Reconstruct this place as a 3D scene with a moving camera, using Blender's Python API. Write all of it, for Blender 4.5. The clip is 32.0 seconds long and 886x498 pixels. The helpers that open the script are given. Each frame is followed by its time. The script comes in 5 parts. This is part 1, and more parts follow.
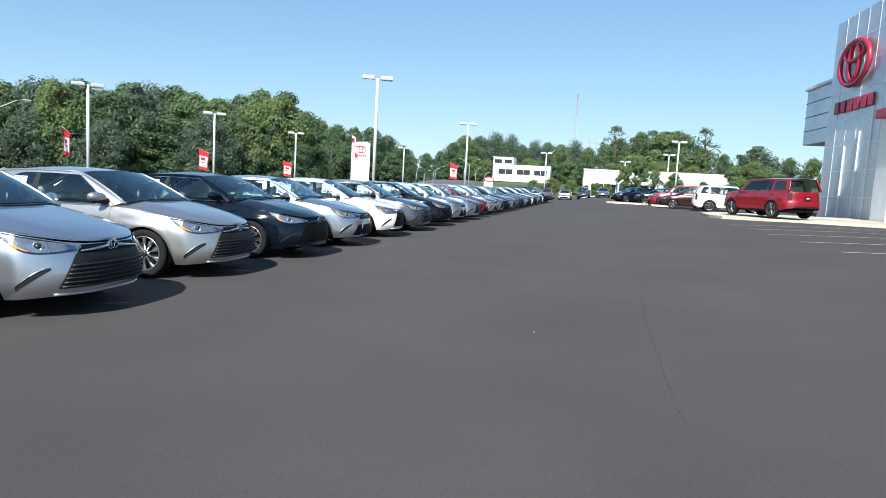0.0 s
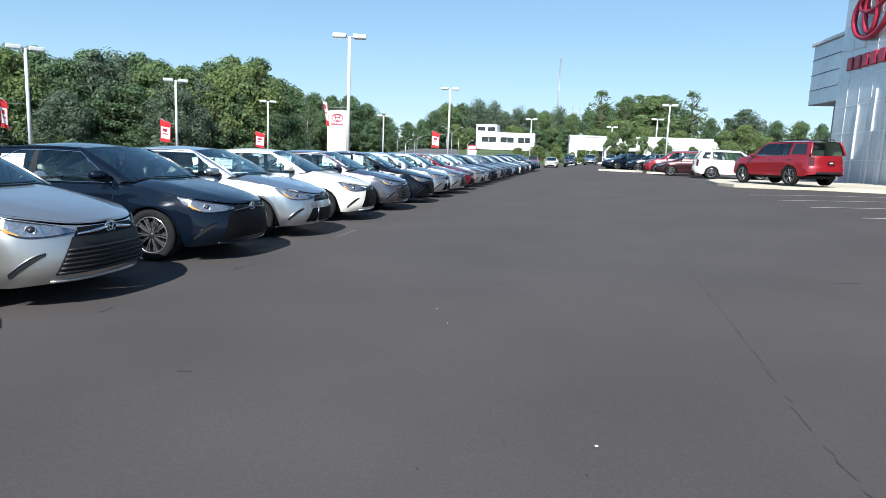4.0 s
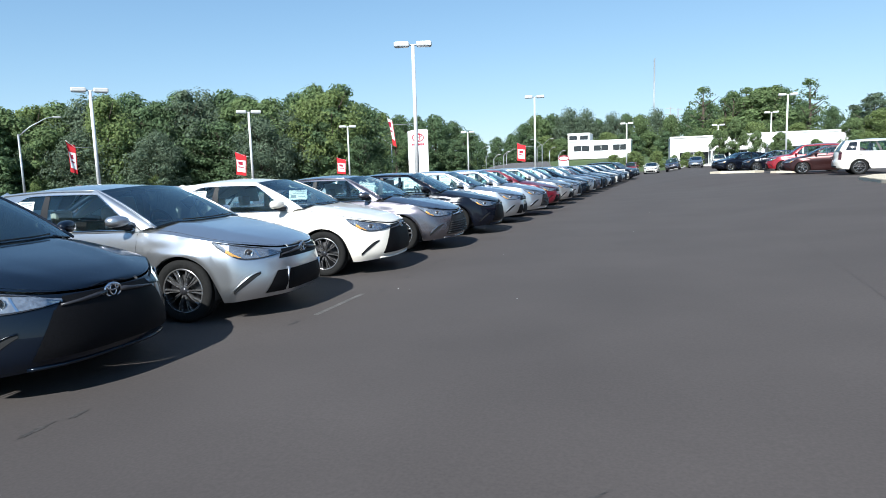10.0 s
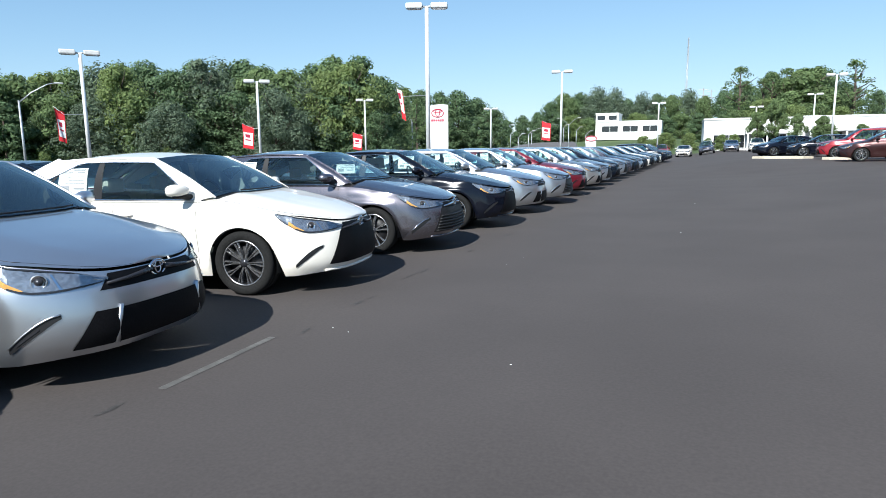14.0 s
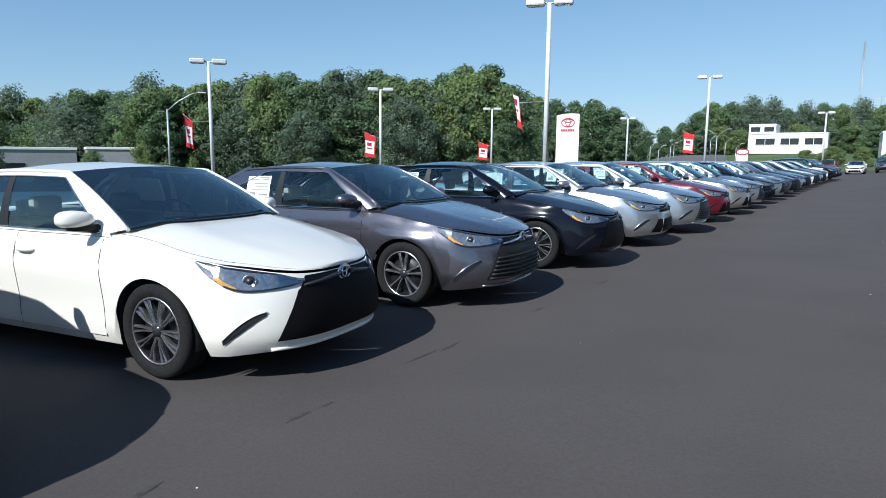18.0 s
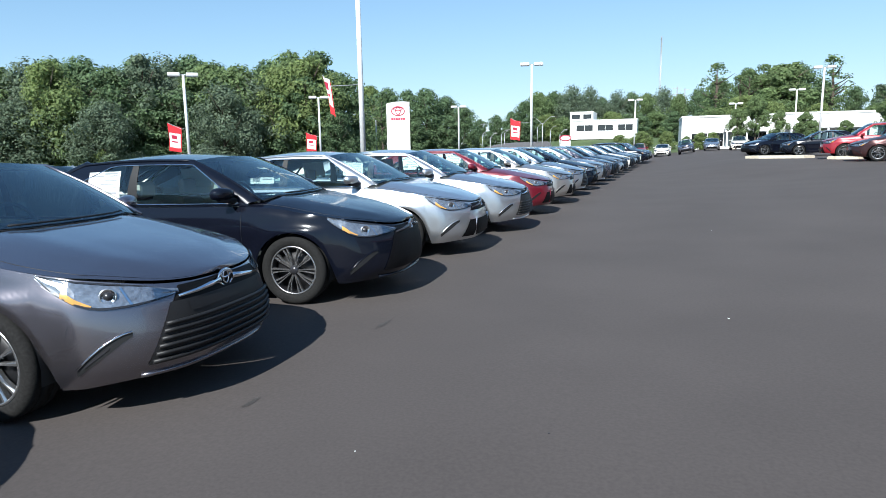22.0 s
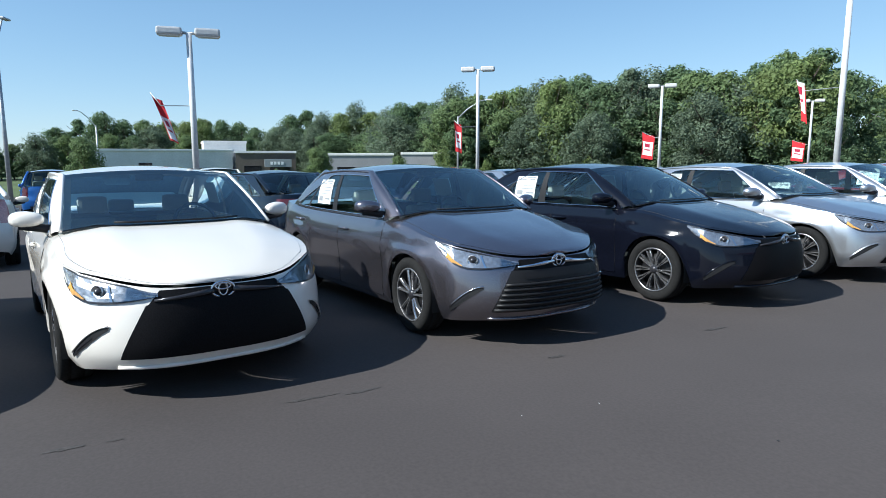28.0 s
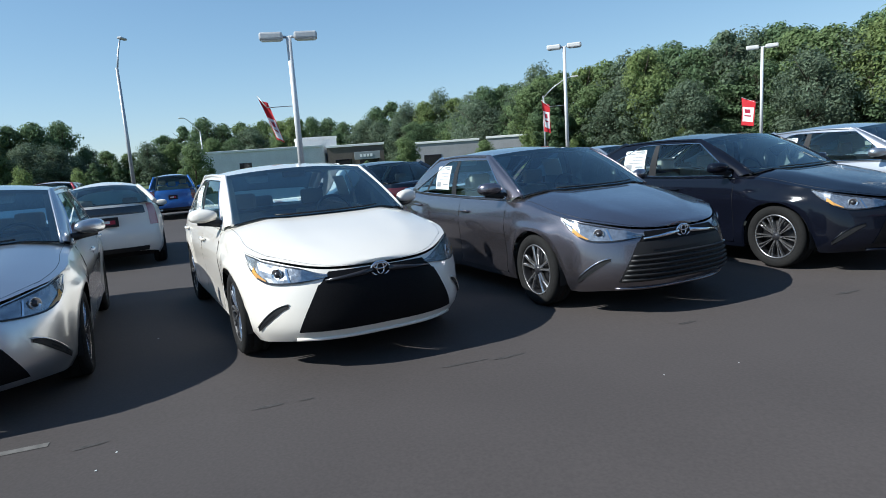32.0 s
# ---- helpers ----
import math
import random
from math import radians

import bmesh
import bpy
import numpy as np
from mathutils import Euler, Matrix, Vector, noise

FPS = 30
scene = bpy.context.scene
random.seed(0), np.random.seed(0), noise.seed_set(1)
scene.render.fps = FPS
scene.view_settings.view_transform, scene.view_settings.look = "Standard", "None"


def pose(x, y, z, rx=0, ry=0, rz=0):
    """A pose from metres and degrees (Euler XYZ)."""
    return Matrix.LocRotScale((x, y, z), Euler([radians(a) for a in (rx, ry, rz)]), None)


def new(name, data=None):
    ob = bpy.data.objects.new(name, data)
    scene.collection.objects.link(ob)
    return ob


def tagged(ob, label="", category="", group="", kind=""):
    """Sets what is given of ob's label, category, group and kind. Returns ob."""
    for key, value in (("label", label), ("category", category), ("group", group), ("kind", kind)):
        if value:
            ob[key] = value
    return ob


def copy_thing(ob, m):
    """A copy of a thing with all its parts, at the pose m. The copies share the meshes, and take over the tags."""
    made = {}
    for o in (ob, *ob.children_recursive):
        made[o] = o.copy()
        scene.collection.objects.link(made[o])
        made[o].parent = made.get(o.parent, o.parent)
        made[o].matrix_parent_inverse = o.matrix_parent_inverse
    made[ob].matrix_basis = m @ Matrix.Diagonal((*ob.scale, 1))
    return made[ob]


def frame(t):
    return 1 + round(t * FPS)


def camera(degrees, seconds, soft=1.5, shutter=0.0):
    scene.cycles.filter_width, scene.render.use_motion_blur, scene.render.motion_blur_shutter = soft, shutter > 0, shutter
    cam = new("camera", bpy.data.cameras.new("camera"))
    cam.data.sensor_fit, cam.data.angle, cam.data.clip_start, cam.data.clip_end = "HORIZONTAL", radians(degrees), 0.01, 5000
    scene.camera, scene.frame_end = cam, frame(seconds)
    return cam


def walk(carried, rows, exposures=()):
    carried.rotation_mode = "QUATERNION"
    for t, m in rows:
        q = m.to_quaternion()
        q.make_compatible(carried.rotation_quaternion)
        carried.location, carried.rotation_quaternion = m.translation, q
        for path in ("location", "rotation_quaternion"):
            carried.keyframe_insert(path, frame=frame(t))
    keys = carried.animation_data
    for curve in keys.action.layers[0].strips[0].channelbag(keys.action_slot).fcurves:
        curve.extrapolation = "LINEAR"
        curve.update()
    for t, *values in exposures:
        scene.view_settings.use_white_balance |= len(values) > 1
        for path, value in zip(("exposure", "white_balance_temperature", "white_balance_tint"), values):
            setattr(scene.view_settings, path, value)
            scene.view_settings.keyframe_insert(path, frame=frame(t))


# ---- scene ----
cam = camera(70.6, 32.0, soft=0.6)
PATH = [
    (0, 4.975, 0.512, 1.513, 13.69, -6.00, -3.13),
    (0.5, 4.823, 0.899, 1.513, 16.29, -7.12, -1.78),
    (1, 4.731, 1.292, 1.521, 12.77, -7.45, -0.38),
    (1.5, 4.719, 1.674, 1.512, 9.62, -7.27, -0.47),
    (2, 4.584, 1.936, 1.507, 11.56, -7.17, 0.98),
    (2.5, 4.494, 2.388, 1.504, 9.46, -8.30, -1.07),
    (3, 4.443, 2.781, 1.500, 13.14, -7.90, -2.31),
    (3.5, 4.317, 3.175, 1.506, 12.69, -8.30, -2.25),
    (5.5, 4.314, 4.383, 1.556, 11.25, -9.05, -2.37),
    (6, 4.211, 4.762, 1.561, 17.46, -7.64, -1.65),
    (6.5, 4.124, 5.286, 1.556, 19.42, -6.10, -0.10),
    (7, 4.112, 5.694, 1.556, 18.50, -8.96, -1.23),
    (7.5, 4.007, 6.086, 1.524, 21.39, -8.74, -1.43),
    (8, 4.023, 6.553, 1.507, 17.14, -8.34, 1.71),
    (8.5, 4.045, 6.815, 1.519, 16.33, -8.02, -1.30),
    (9, 3.916, 7.307, 1.538, 18.84, -8.54, 2.58),
    (9.5, 4.000, 7.628, 1.512, 14.64, -6.08, -1.81),
    (10, 3.937, 7.925, 1.515, 20.49, -7.27, 1.80),
    (10.5, 3.825, 8.377, 1.511, 19.41, -6.68, 1.65),
    (11, 3.845, 8.671, 1.522, 20.80, -5.90, -4.80),
    (11.5, 3.664, 9.047, 1.532, 27.21, -6.97, -0.81),
    (12, 3.607, 9.401, 1.507, 26.86, -8.69, 1.87),
    (12.5, 3.597, 9.769, 1.518, 29.06, -8.70, -1.06),
    (13, 3.450, 10.146, 1.509, 26.90, -9.29, -0.20),
    (13.5, 3.399, 10.513, 1.465, 21.81, -9.94, 3.27),
    (14, 3.400, 10.811, 1.486, 22.75, -9.21, 0.52),
    (14.5, 3.284, 11.189, 1.469, 23.18, -8.89, 4.57),
    (16.5, 3.279, 12.526, 1.548, 28.71, -7.28, -0.02),
    (17, 3.158, 12.870, 1.536, 34.77, -9.00, 0.99),
    (17.5, 3.037, 13.176, 1.547, 35.86, -8.52, 3.63),
    (18, 3.050, 13.535, 1.521, 34.97, -8.29, -0.40),
    (18.5, 2.961, 13.851, 1.499, 34.74, -9.09, 0.07),
    (19, 2.910, 14.198, 1.508, 27.22, -8.81, 0.70),
    (19.5, 2.994, 14.531, 1.512, 27.91, -7.99, 0.03),
    (20, 2.865, 14.893, 1.510, 29.13, -7.98, 1.62),
    (20.5, 2.842, 15.197, 1.493, 23.46, -8.91, 1.39),
    (21, 2.780, 15.571, 1.508, 23.38, -8.48, -0.37),
    (21.5, 2.596, 15.934, 1.506, 22.98, -7.71, 2.02),
    (22, 2.635, 16.278, 1.481, 20.62, -9.17, 0.97),
    (22.5, 2.625, 16.502, 1.498, 20.86, -9.20, 0.44),
    (23, 2.587, 16.710, 1.500, 20.00, -9.06, 3.07),
    (23.5, 2.707, 16.778, 1.497, 24.97, -8.69, 2.11),
    (24, 2.746, 16.811, 1.486, 29.38, -10.21, -0.20),
    (24.5, 2.816, 16.692, 1.489, 37.49, -9.69, -1.45),
    (25, 2.957, 16.625, 1.496, 44.91, -10.67, -2.24),
    (25.5, 3.114, 16.595, 1.502, 47.94, -7.76, -2.74),
    (26, 3.260, 16.571, 1.515, 49.94, -8.87, -1.27),
    (26.5, 3.370, 16.462, 1.503, 53.61, -9.02, 1.61),
    (28.5, 4.182, 16.234, 1.523, 63.50, -8.06, -0.55),
    (29, 4.231, 16.234, 1.534, 61.18, -8.81, -1.96),
    (29.5, 4.351, 16.300, 1.538, 59.93, -6.11, -1.00),
    (30, 4.502, 16.346, 1.538, 60.38, -5.63, -0.61),
    (30.5, 4.523, 16.299, 1.533, 61.33, -6.56, -0.51),
    (31, 4.494, 16.073, 1.545, 62.64, -6.98, 0.70),
    (31.5, 4.427, 15.858, 1.561, 68.78, -8.83, 0.14),
    (32, 4.225, 15.776, 1.527, 70.09, -9.26, 3.92),
]
walk(cam, [(r[0], pose(r[1], r[2], r[3], 90 + r[5], r[6], r[4])) for r in PATH], [(0, 0.80, 6050, 6), (14, 0.80, 6050, 6), (17, 0.46, 5800, 6), (18, 0.46, 5800, 6), (19, 0.46, 5750, 6), (20, 0.44, 5700, 6), (21, 0.82, 6050, 6), (23.5, 0.92, 6050, 6), (26.5, 1.02, 6050, 6), (29, 0.60, 5850, 6), (32, 0.58, 6000, 6)])

# ---- light ----
SUN_WAY = Vector((0.03, 0.73, -0.60)).normalized()
world = bpy.data.worlds.new("sky")
scene.world = world
world.use_nodes = True
wn = world.node_tree
sky = wn.nodes.new("ShaderNodeTexSky")
sky.sky_type = "NISHITA"
sky.sun_disc = False
sky.sun_elevation = math.asin(-SUN_WAY.z)
sky.sun_rotation = math.atan2(-SUN_WAY.x, -SUN_WAY.y)
sky.air_density, sky.dust_density, sky.ozone_density = 0.85, 0.05, 2.8
wn.nodes["Background"].inputs["Strength"].default_value = 0.145
# summer haze evens the sky out towards the horizon: colour / (1 + k * colour)
shrink, one, even, tone = (wn.nodes.new("ShaderNodeVectorMath") for _ in range(4))
shrink.operation, one.operation, even.operation, tone.operation = "SCALE", "ADD", "DIVIDE", "MULTIPLY"
shrink.inputs["Scale"].default_value = 0.15
one.inputs[1].default_value = (1, 1, 1)
tone.inputs[1].default_value = (0.88, 1.00, 1.09)
wn.links.new(sky.outputs["Color"], shrink.inputs[0])
wn.links.new(shrink.outputs[0], one.inputs[0])
wn.links.new(sky.outputs["Color"], even.inputs[0])
wn.links.new(one.outputs[0], even.inputs[1])
wn.links.new(even.outputs[0], tone.inputs[0])
wn.links.new(tone.outputs[0], wn.nodes["Background"].inputs["Color"])
sun_data = bpy.data.lights.new("sun", "SUN")
sun_data.energy, sun_data.angle, sun_data.color = 5.0, radians(0.53), (1.0, 0.95, 0.88)
sun = new("sun", sun_data)
sun.matrix_world = SUN_WAY.to_track_quat("-Z", "Y").to_matrix().to_4x4() @ Matrix.Translation((0, 0, 60))


# ---- materials ----
def material(name, color, rough=0.6, metal=0.0, grain=0.0, scale=8.0, bump=0.0, coat=0.0, spot=0.0, spot_scale=0.6, island=0.0, spec=0.5):
    """A surface with fine grain and broad patches of lighter and darker tone."""
    m = bpy.data.materials.new(name)
    m.use_nodes = True
    n, l = m.node_tree.nodes, m.node_tree.links
    b = n["Principled BSDF"]
    b.inputs["Roughness"].default_value, b.inputs["Metallic"].default_value = rough, metal
    b.inputs["Coat Weight"].default_value = coat
    b.inputs["Coat Roughness"].default_value = 0.04
    b.inputs["Specular IOR Level"].default_value = spec
    b.inputs["Base Color"].default_value = (*color, 1)
    if grain or spot or island:
        co = n.new("ShaderNodeTexCoord")
        last = n.new("ShaderNodeRGB")
        last.outputs[0].default_value = (*color, 1)
        out = last.outputs[0]
        for size, amount, detail in ((scale, grain, 6.0), (spot_scale, spot, 3.0)):
            if not amount:
                continue
            t = n.new("ShaderNodeTexNoise")
            t.inputs["Scale"].default_value, t.inputs["Detail"].default_value = size, detail
            l.new(co.outputs["Object"], t.inputs["Vector"])
            r = n.new("ShaderNodeMapRange")
            r.inputs["From Min"].default_value, r.inputs["From Max"].default_value = 0.3, 0.7
            r.inputs["To Min"].default_value, r.inputs["To Max"].default_value = 1 - amount, 1 + amount
            l.new(t.outputs["Fac"], r.inputs["Value"])
            v = n.new("ShaderNodeVectorMath")
            v.operation = "SCALE"
            l.new(out, v.inputs[0])
            l.new(r.outputs[0], v.inputs["Scale"])
            out = v.outputs[0]
            if bump and amount == grain:
                bp = n.new("ShaderNodeBump")
                bp.inputs["Strength"].default_value, bp.inputs["Distance"].default_value = bump, 0.01
                l.new(t.outputs["Fac"], bp.inputs["Height"])
                l.new(bp.outputs[0], b.inputs["Normal"])
        if island:
            g = n.new("ShaderNodeNewGeometry")
            r = n.new("ShaderNodeMapRange")
            r.inputs["To Min"].default_value, r.inputs["To Max"].default_value = 1 - island, 1 + island
            l.new(g.outputs["Random Per Island"], r.inputs["Value"])
            v = n.new("ShaderNodeVectorMath")
            v.operation = "SCALE"
            l.new(out, v.inputs[0])
            l.new(r.outputs[0], v.inputs["Scale"])
            out = v.outputs[0]
        l.new(out, b.inputs["Base Color"])
    return m


def glass_material(name, tint, gloss=1.5):
    """Thin tinted glass: clear with a mirror-like sheen that grows at grazing angles."""
    m = bpy.data.materials.new(name)
    m.use_nodes = True
    n, l = m.node_tree.nodes, m.node_tree.links
    n.remove(n["Principled BSDF"])
    t, g, x, f = (n.new("ShaderNode" + k) for k in ("BsdfTransparent", "BsdfGlossy", "MixShader", "Fresnel"))
    t.inputs["Color"].default_value = (*tint, 1)
    g.inputs["Roughness"].default_value = 0.01
    g.inputs["Color"].default_value = (0.86, 0.98, 1.0, 1)
    f.inputs["IOR"].default_value = gloss
    l.new(f.outputs[0], x.inputs[0])
    l.new(t.outputs[0], x.inputs[1])
    l.new(g.outputs[0], x.inputs[2])
    l.new(x.outputs[0], n["Material Output"].inputs["Surface"])
    return m


def paint(name, color, metal=0.0, rough=0.3):
    return material("paint_" + name, color, rough, metal, grain=0.05, scale=900.0, coat=1.0 if max(color) > 0.1 else 0.5, spot=0.02, spot_scale=1.5, spec=0.5 if max(color) > 0.1 else 0.2)


ASPHALT = material("asphalt", (0.0585, 0.0509, 0.0485), 0.85, grain=0.10, scale=50.0, bump=0.06, spot=0.10, spot_scale=0.5, spec=0.3)
ASPHALT.node_tree.nodes["Principled BSDF"].inputs["Diffuse Roughness"].default_value = 0.25
ROAD = material("worn_road", (0.105, 0.098, 0.095), 0.9, grain=0.12, scale=12.0, spot=0.15, spot_scale=0.2)
TAR = material("tar", (0.022, 0.022, 0.023), 0.6, grain=0.2, scale=30.0)
SCUFF = material("scuffed_paint", (0.098, 0.094, 0.088), 0.85, grain=0.25, scale=18.0, spot=0.2, spot_scale=4.0)
CRACK = material("crack_sealer", (0.043, 0.039, 0.037), 0.85, grain=0.45, scale=30.0)
LINE = material("line_paint", (0.42, 0.41, 0.38), 0.8, grain=0.35, scale=25.0, spot=0.15, spot_scale=3.0)
GRASS = material("grass", (0.06, 0.09, 0.025), 0.95, grain=0.35, scale=3.0, spot=0.25, spot_scale=0.08)
CONCRETE = material("concrete", (0.52, 0.46, 0.36), 0.9, grain=0.12, scale=20.0, bump=0.15, spot=0.12, spot_scale=0.7)
SILVER = paint("silver", (0.54, 0.55, 0.57), 0.9, 0.29)
SILVER_B = paint("champagne", (0.50, 0.48, 0.46), 0.85, 0.33)
NAVY = paint("navy", (0.003, 0.006, 0.013), 0.1, 0.18)
WHITE = paint("white", (0.74, 0.70, 0.63), 0.0, 0.4)
GRAY = paint("gray", (0.205, 0.189, 0.210), 0.92, 0.26)
BLACK = paint("black", (0.004, 0.005, 0.010), 0.1, 0.15)
RED = paint("red", (0.27, 0.010, 0.018), 0.2, 0.3)
CRIMSON = paint("crimson", (0.12, 0.006, 0.015), 0.2, 0.3)
MAROON = paint("maroon", (0.04, 0.016, 0.016), 0.4, 0.3)
BLUE = paint("blue", (0.02, 0.11, 0.36), 0.3, 0.3)
PLASTIC = material("black_plastic", (0.014, 0.014, 0.015), 0.5, grain=0.15, scale=200.0, spec=0.35)
MESH = material("grille_black", (0.005, 0.005, 0.006), 0.55, grain=0.5, scale=120.0, bump=0.12, spec=0.12)
UNDER = material("underbody", (0.012, 0.012, 0.012), 0.9, grain=0.2, scale=20.0)
CHROME = material("chrome", (0.78, 0.78, 0.80), 0.08, 1.0, grain=0.04, scale=40.0)
RIM = material("alloy", (0.50, 0.50, 0.51), 0.25, 0.9, grain=0.05, scale=40.0)
RIM_DARK = material("alloy_pocket", (0.014, 0.014, 0.016), 0.5, 0.3, grain=0.1, scale=40.0)
TYRE = material("tyre", (0.015, 0.015, 0.015), 0.9, grain=0.3, scale=60.0, bump=0.15, spec=0.15)
GLASS = glass_material("car_glass", (0.84, 0.96, 0.94), 1.8)
SHIELD = glass_material("windscreen_glass", (0.84, 0.98, 0.98), 2.3)
COVER = glass_material("lamp_cover", (0.95, 0.96, 0.97), 1.25)
LAMP_IN = material("lamp_reflector", (0.40, 0.41, 0.43), 0.20, 0.8, grain=0.3, scale=50.0)
REAR_GLASS = glass_material("tinted_glass", (0.70, 0.86, 0.83), 1.5)
LAMP_DARK = material("lamp_bezel", (0.035, 0.035, 0.04), 0.22, 0.3, grain=0.1, scale=60.0)
AMBER = material("amber_lens", (0.60, 0.31, 0.07), 0.15, grain=0.2, scale=80.0, coat=1.0)
TAIL = material("tail_lens", (0.08, 0.006, 0.006), 0.15, grain=0.15, scale=60.0, coat=1.0)
TAIL_CLEAR = material("pale_tail_lens", (0.50, 0.24, 0.25), 0.15, grain=0.2, scale=40.0, coat=1.0)
LINING = material("cabin_lining", (0.56, 0.52, 0.45), 0.9, grain=0.08, scale=60.0)
SEAT = material("seat_cloth", (0.36, 0.345, 0.32), 0.9, grain=0.2, scale=120.0)
TRIM_IN = material("dash_plastic", (0.15, 0.15, 0.15), 0.6, grain=0.2, scale=80.0)
PAPER = material("paper", (0.66, 0.69, 0.66), 0.8, grain=0.04, scale=30.0)
INK = material("ink_bars", (0.25, 0.27, 0.28), 0.8, grain=0.1, scale=60.0)
POLE = material("pole_paint", (0.66, 0.67, 0.67), 0.45, 0.15, grain=0.08, scale=8.0, spot=0.06)
STEEL = material("galvanised_steel", (0.42, 0.44, 0.45), 0.45, 0.6, grain=0.15, scale=8.0, spot=0.1)
HEAD = material("lamp_head", (0.58, 0.58, 0.57), 0.5, 0.2, grain=0.08, scale=8.0)
LENS = material("lamp_lens", (0.75, 0.78, 0.80), 0.15, grain=0.05, scale=8.0)
SIGN_WHITE = material("sign_white", (0.80, 0.80, 0.80), 0.45, grain=0.03, scale=5.0, spot=0.03)
SIGN_RED = material("sign_red", (0.40, 0.018, 0.05), 0.4, grain=0.08, scale=6.0)
BANNER = material("banner_cloth", (0.55, 0.02, 0.03), 0.8, grain=0.12, scale=20.0)
BANNER_W = material("banner_white", (0.72, 0.72, 0.72), 0.8, grain=0.06, scale=20.0)
PANEL = material("metal_panel", (0.60, 0.63, 0.66), 0.32, 0.4, grain=0.05, scale=3.0, spot=0.12, spot_scale=0.5)
PANEL_W = material("white_panel", (0.78, 0.78, 0.78), 0.5, grain=0.04, scale=4.0, spot=0.04)
DARK_GLASS = material("window_dark", (0.012, 0.014, 0.016), 0.05, 0.0, grain=0.1, scale=2.0, coat=1.0)
WALL_TAN = material("stucco_pale", (0.60, 0.60, 0.60), 0.9, grain=0.08, scale=6.0, spot=0.08)
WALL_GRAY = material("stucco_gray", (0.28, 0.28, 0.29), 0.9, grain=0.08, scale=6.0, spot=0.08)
WALL_DARK = material("dark_brick", (0.12, 0.10, 0.085), 0.9, grain=0.15, scale=6.0, spot=0.1)
ROOF_W = material("white_roof", (0.68, 0.68, 0.66), 0.8, grain=0.05, scale=4.0, spot=0.05)
BARK = material("bark", (0.085, 0.065, 0.05), 0.95, grain=0.3, scale=14.0, bump=0.5)
LEAF = [material("leaf_" + k, c, 0.75, grain=0.25, scale=0.6, island=0.35, spec=0.25) for k, c in
        (("dark", (0.128, 0.190, 0.096)), ("mid", (0.165, 0.228, 0.100)), ("light", (0.200, 0.258, 0.100)), ("blue", (0.144, 0.190, 0.126)))]
for m in LEAF:
    # thin leaves let part of the light through
    n, l = m.node_tree.nodes, m.node_tree.links
    see, mixer = n.new("ShaderNodeBsdfTranslucent"), n.new("ShaderNodeMixShader")
    mixer.inputs[0].default_value = 0.5
    l.new(n["Principled BSDF"].inputs["Base Color"].links[0].from_socket, see.inputs["Color"])
    l.new(n["Principled BSDF"].outputs[0], mixer.inputs[1])
    l.new(see.outputs[0], mixer.inputs[2])
    l.new(mixer.outputs[0], n["Material Output"].inputs["Surface"])


# ---- mesh tools ----
def grid_bm(fn, nu, nv, bm=None, flip=False, skip=None):
    """A sheet of nu x nv faces whose corners are fn(u, v), u and v from 0 to 1."""
    bm = bm or bmesh.new()
    rows = [[bm.verts.new(fn(i / nu, j / nv)) for j in range(nv + 1)] for i in range(nu + 1)]
    for i in range(nu):
        for j in range(nv):
            if skip and skip((i + 0.5) / nu, (j + 0.5) / nv):
                continue
            q = [rows[i][j], rows[i + 1][j], rows[i + 1][j + 1], rows[i][j + 1]]
            f = bm.faces.new(q[::-1] if flip else q)
            f.smooth = True
    return bm


def box_bm(x0, y0, z0, x1, y1, z1, bevel=0.0, bm=None, seg=1):
    own = bm is None
    bm = bm or bmesh.new()
    r = bmesh.ops.create_cube(bm, size=1.0)
    for v in r["verts"]:
        v.co = Vector((x0 + (v.co.x + 0.5) * (x1 - x0), y0 + (v.co.y + 0.5) * (y1 - y0), z0 + (v.co.z + 0.5) * (z1 - z0)))
    if bevel:
        es = list({e for v in r["verts"] for e in v.link_edges})
        bmesh.ops.bevel(bm, geom=es, offset=bevel, segments=seg, affect="EDGES", profile=0.6)
    return bm


def tube_bm(points, radii, sides=8, bm=None, caps=True):
    """A round bar through the points, with a radius at each."""
    bm = bm or bmesh.new()
    rings = []
    pts = [Vector(p) for p in points]
    if not hasattr(radii, "__len__"):
        radii = [radii] * len(pts)
    for i, p in enumerate(pts):
        d = (pts[min(i + 1, len(pts) - 1)] - pts[max(i - 1, 0)]).normalized()
        a = d.orthogonal().normalized() if abs(d.z) > 0.95 else d.cross(Vector((0, 0, 1))).normalized()
        b = d.cross(a)
        rings.append([bm.verts.new(p + radii[i] * (a * math.cos(k * math.tau / sides) + b * math.sin(k * math.tau / sides))) for k in range(sides)])
    for r0, r1 in zip(rings, rings[1:]):
        for k in range(sides):
            bm.faces.new((r0[k], r0[(k + 1) % sides], r1[(k + 1) % sides], r1[k])).smooth = True
    if caps:
        bm.faces.new(rings[0][::-1])
        bm.faces.new(rings[-1])
    return bm


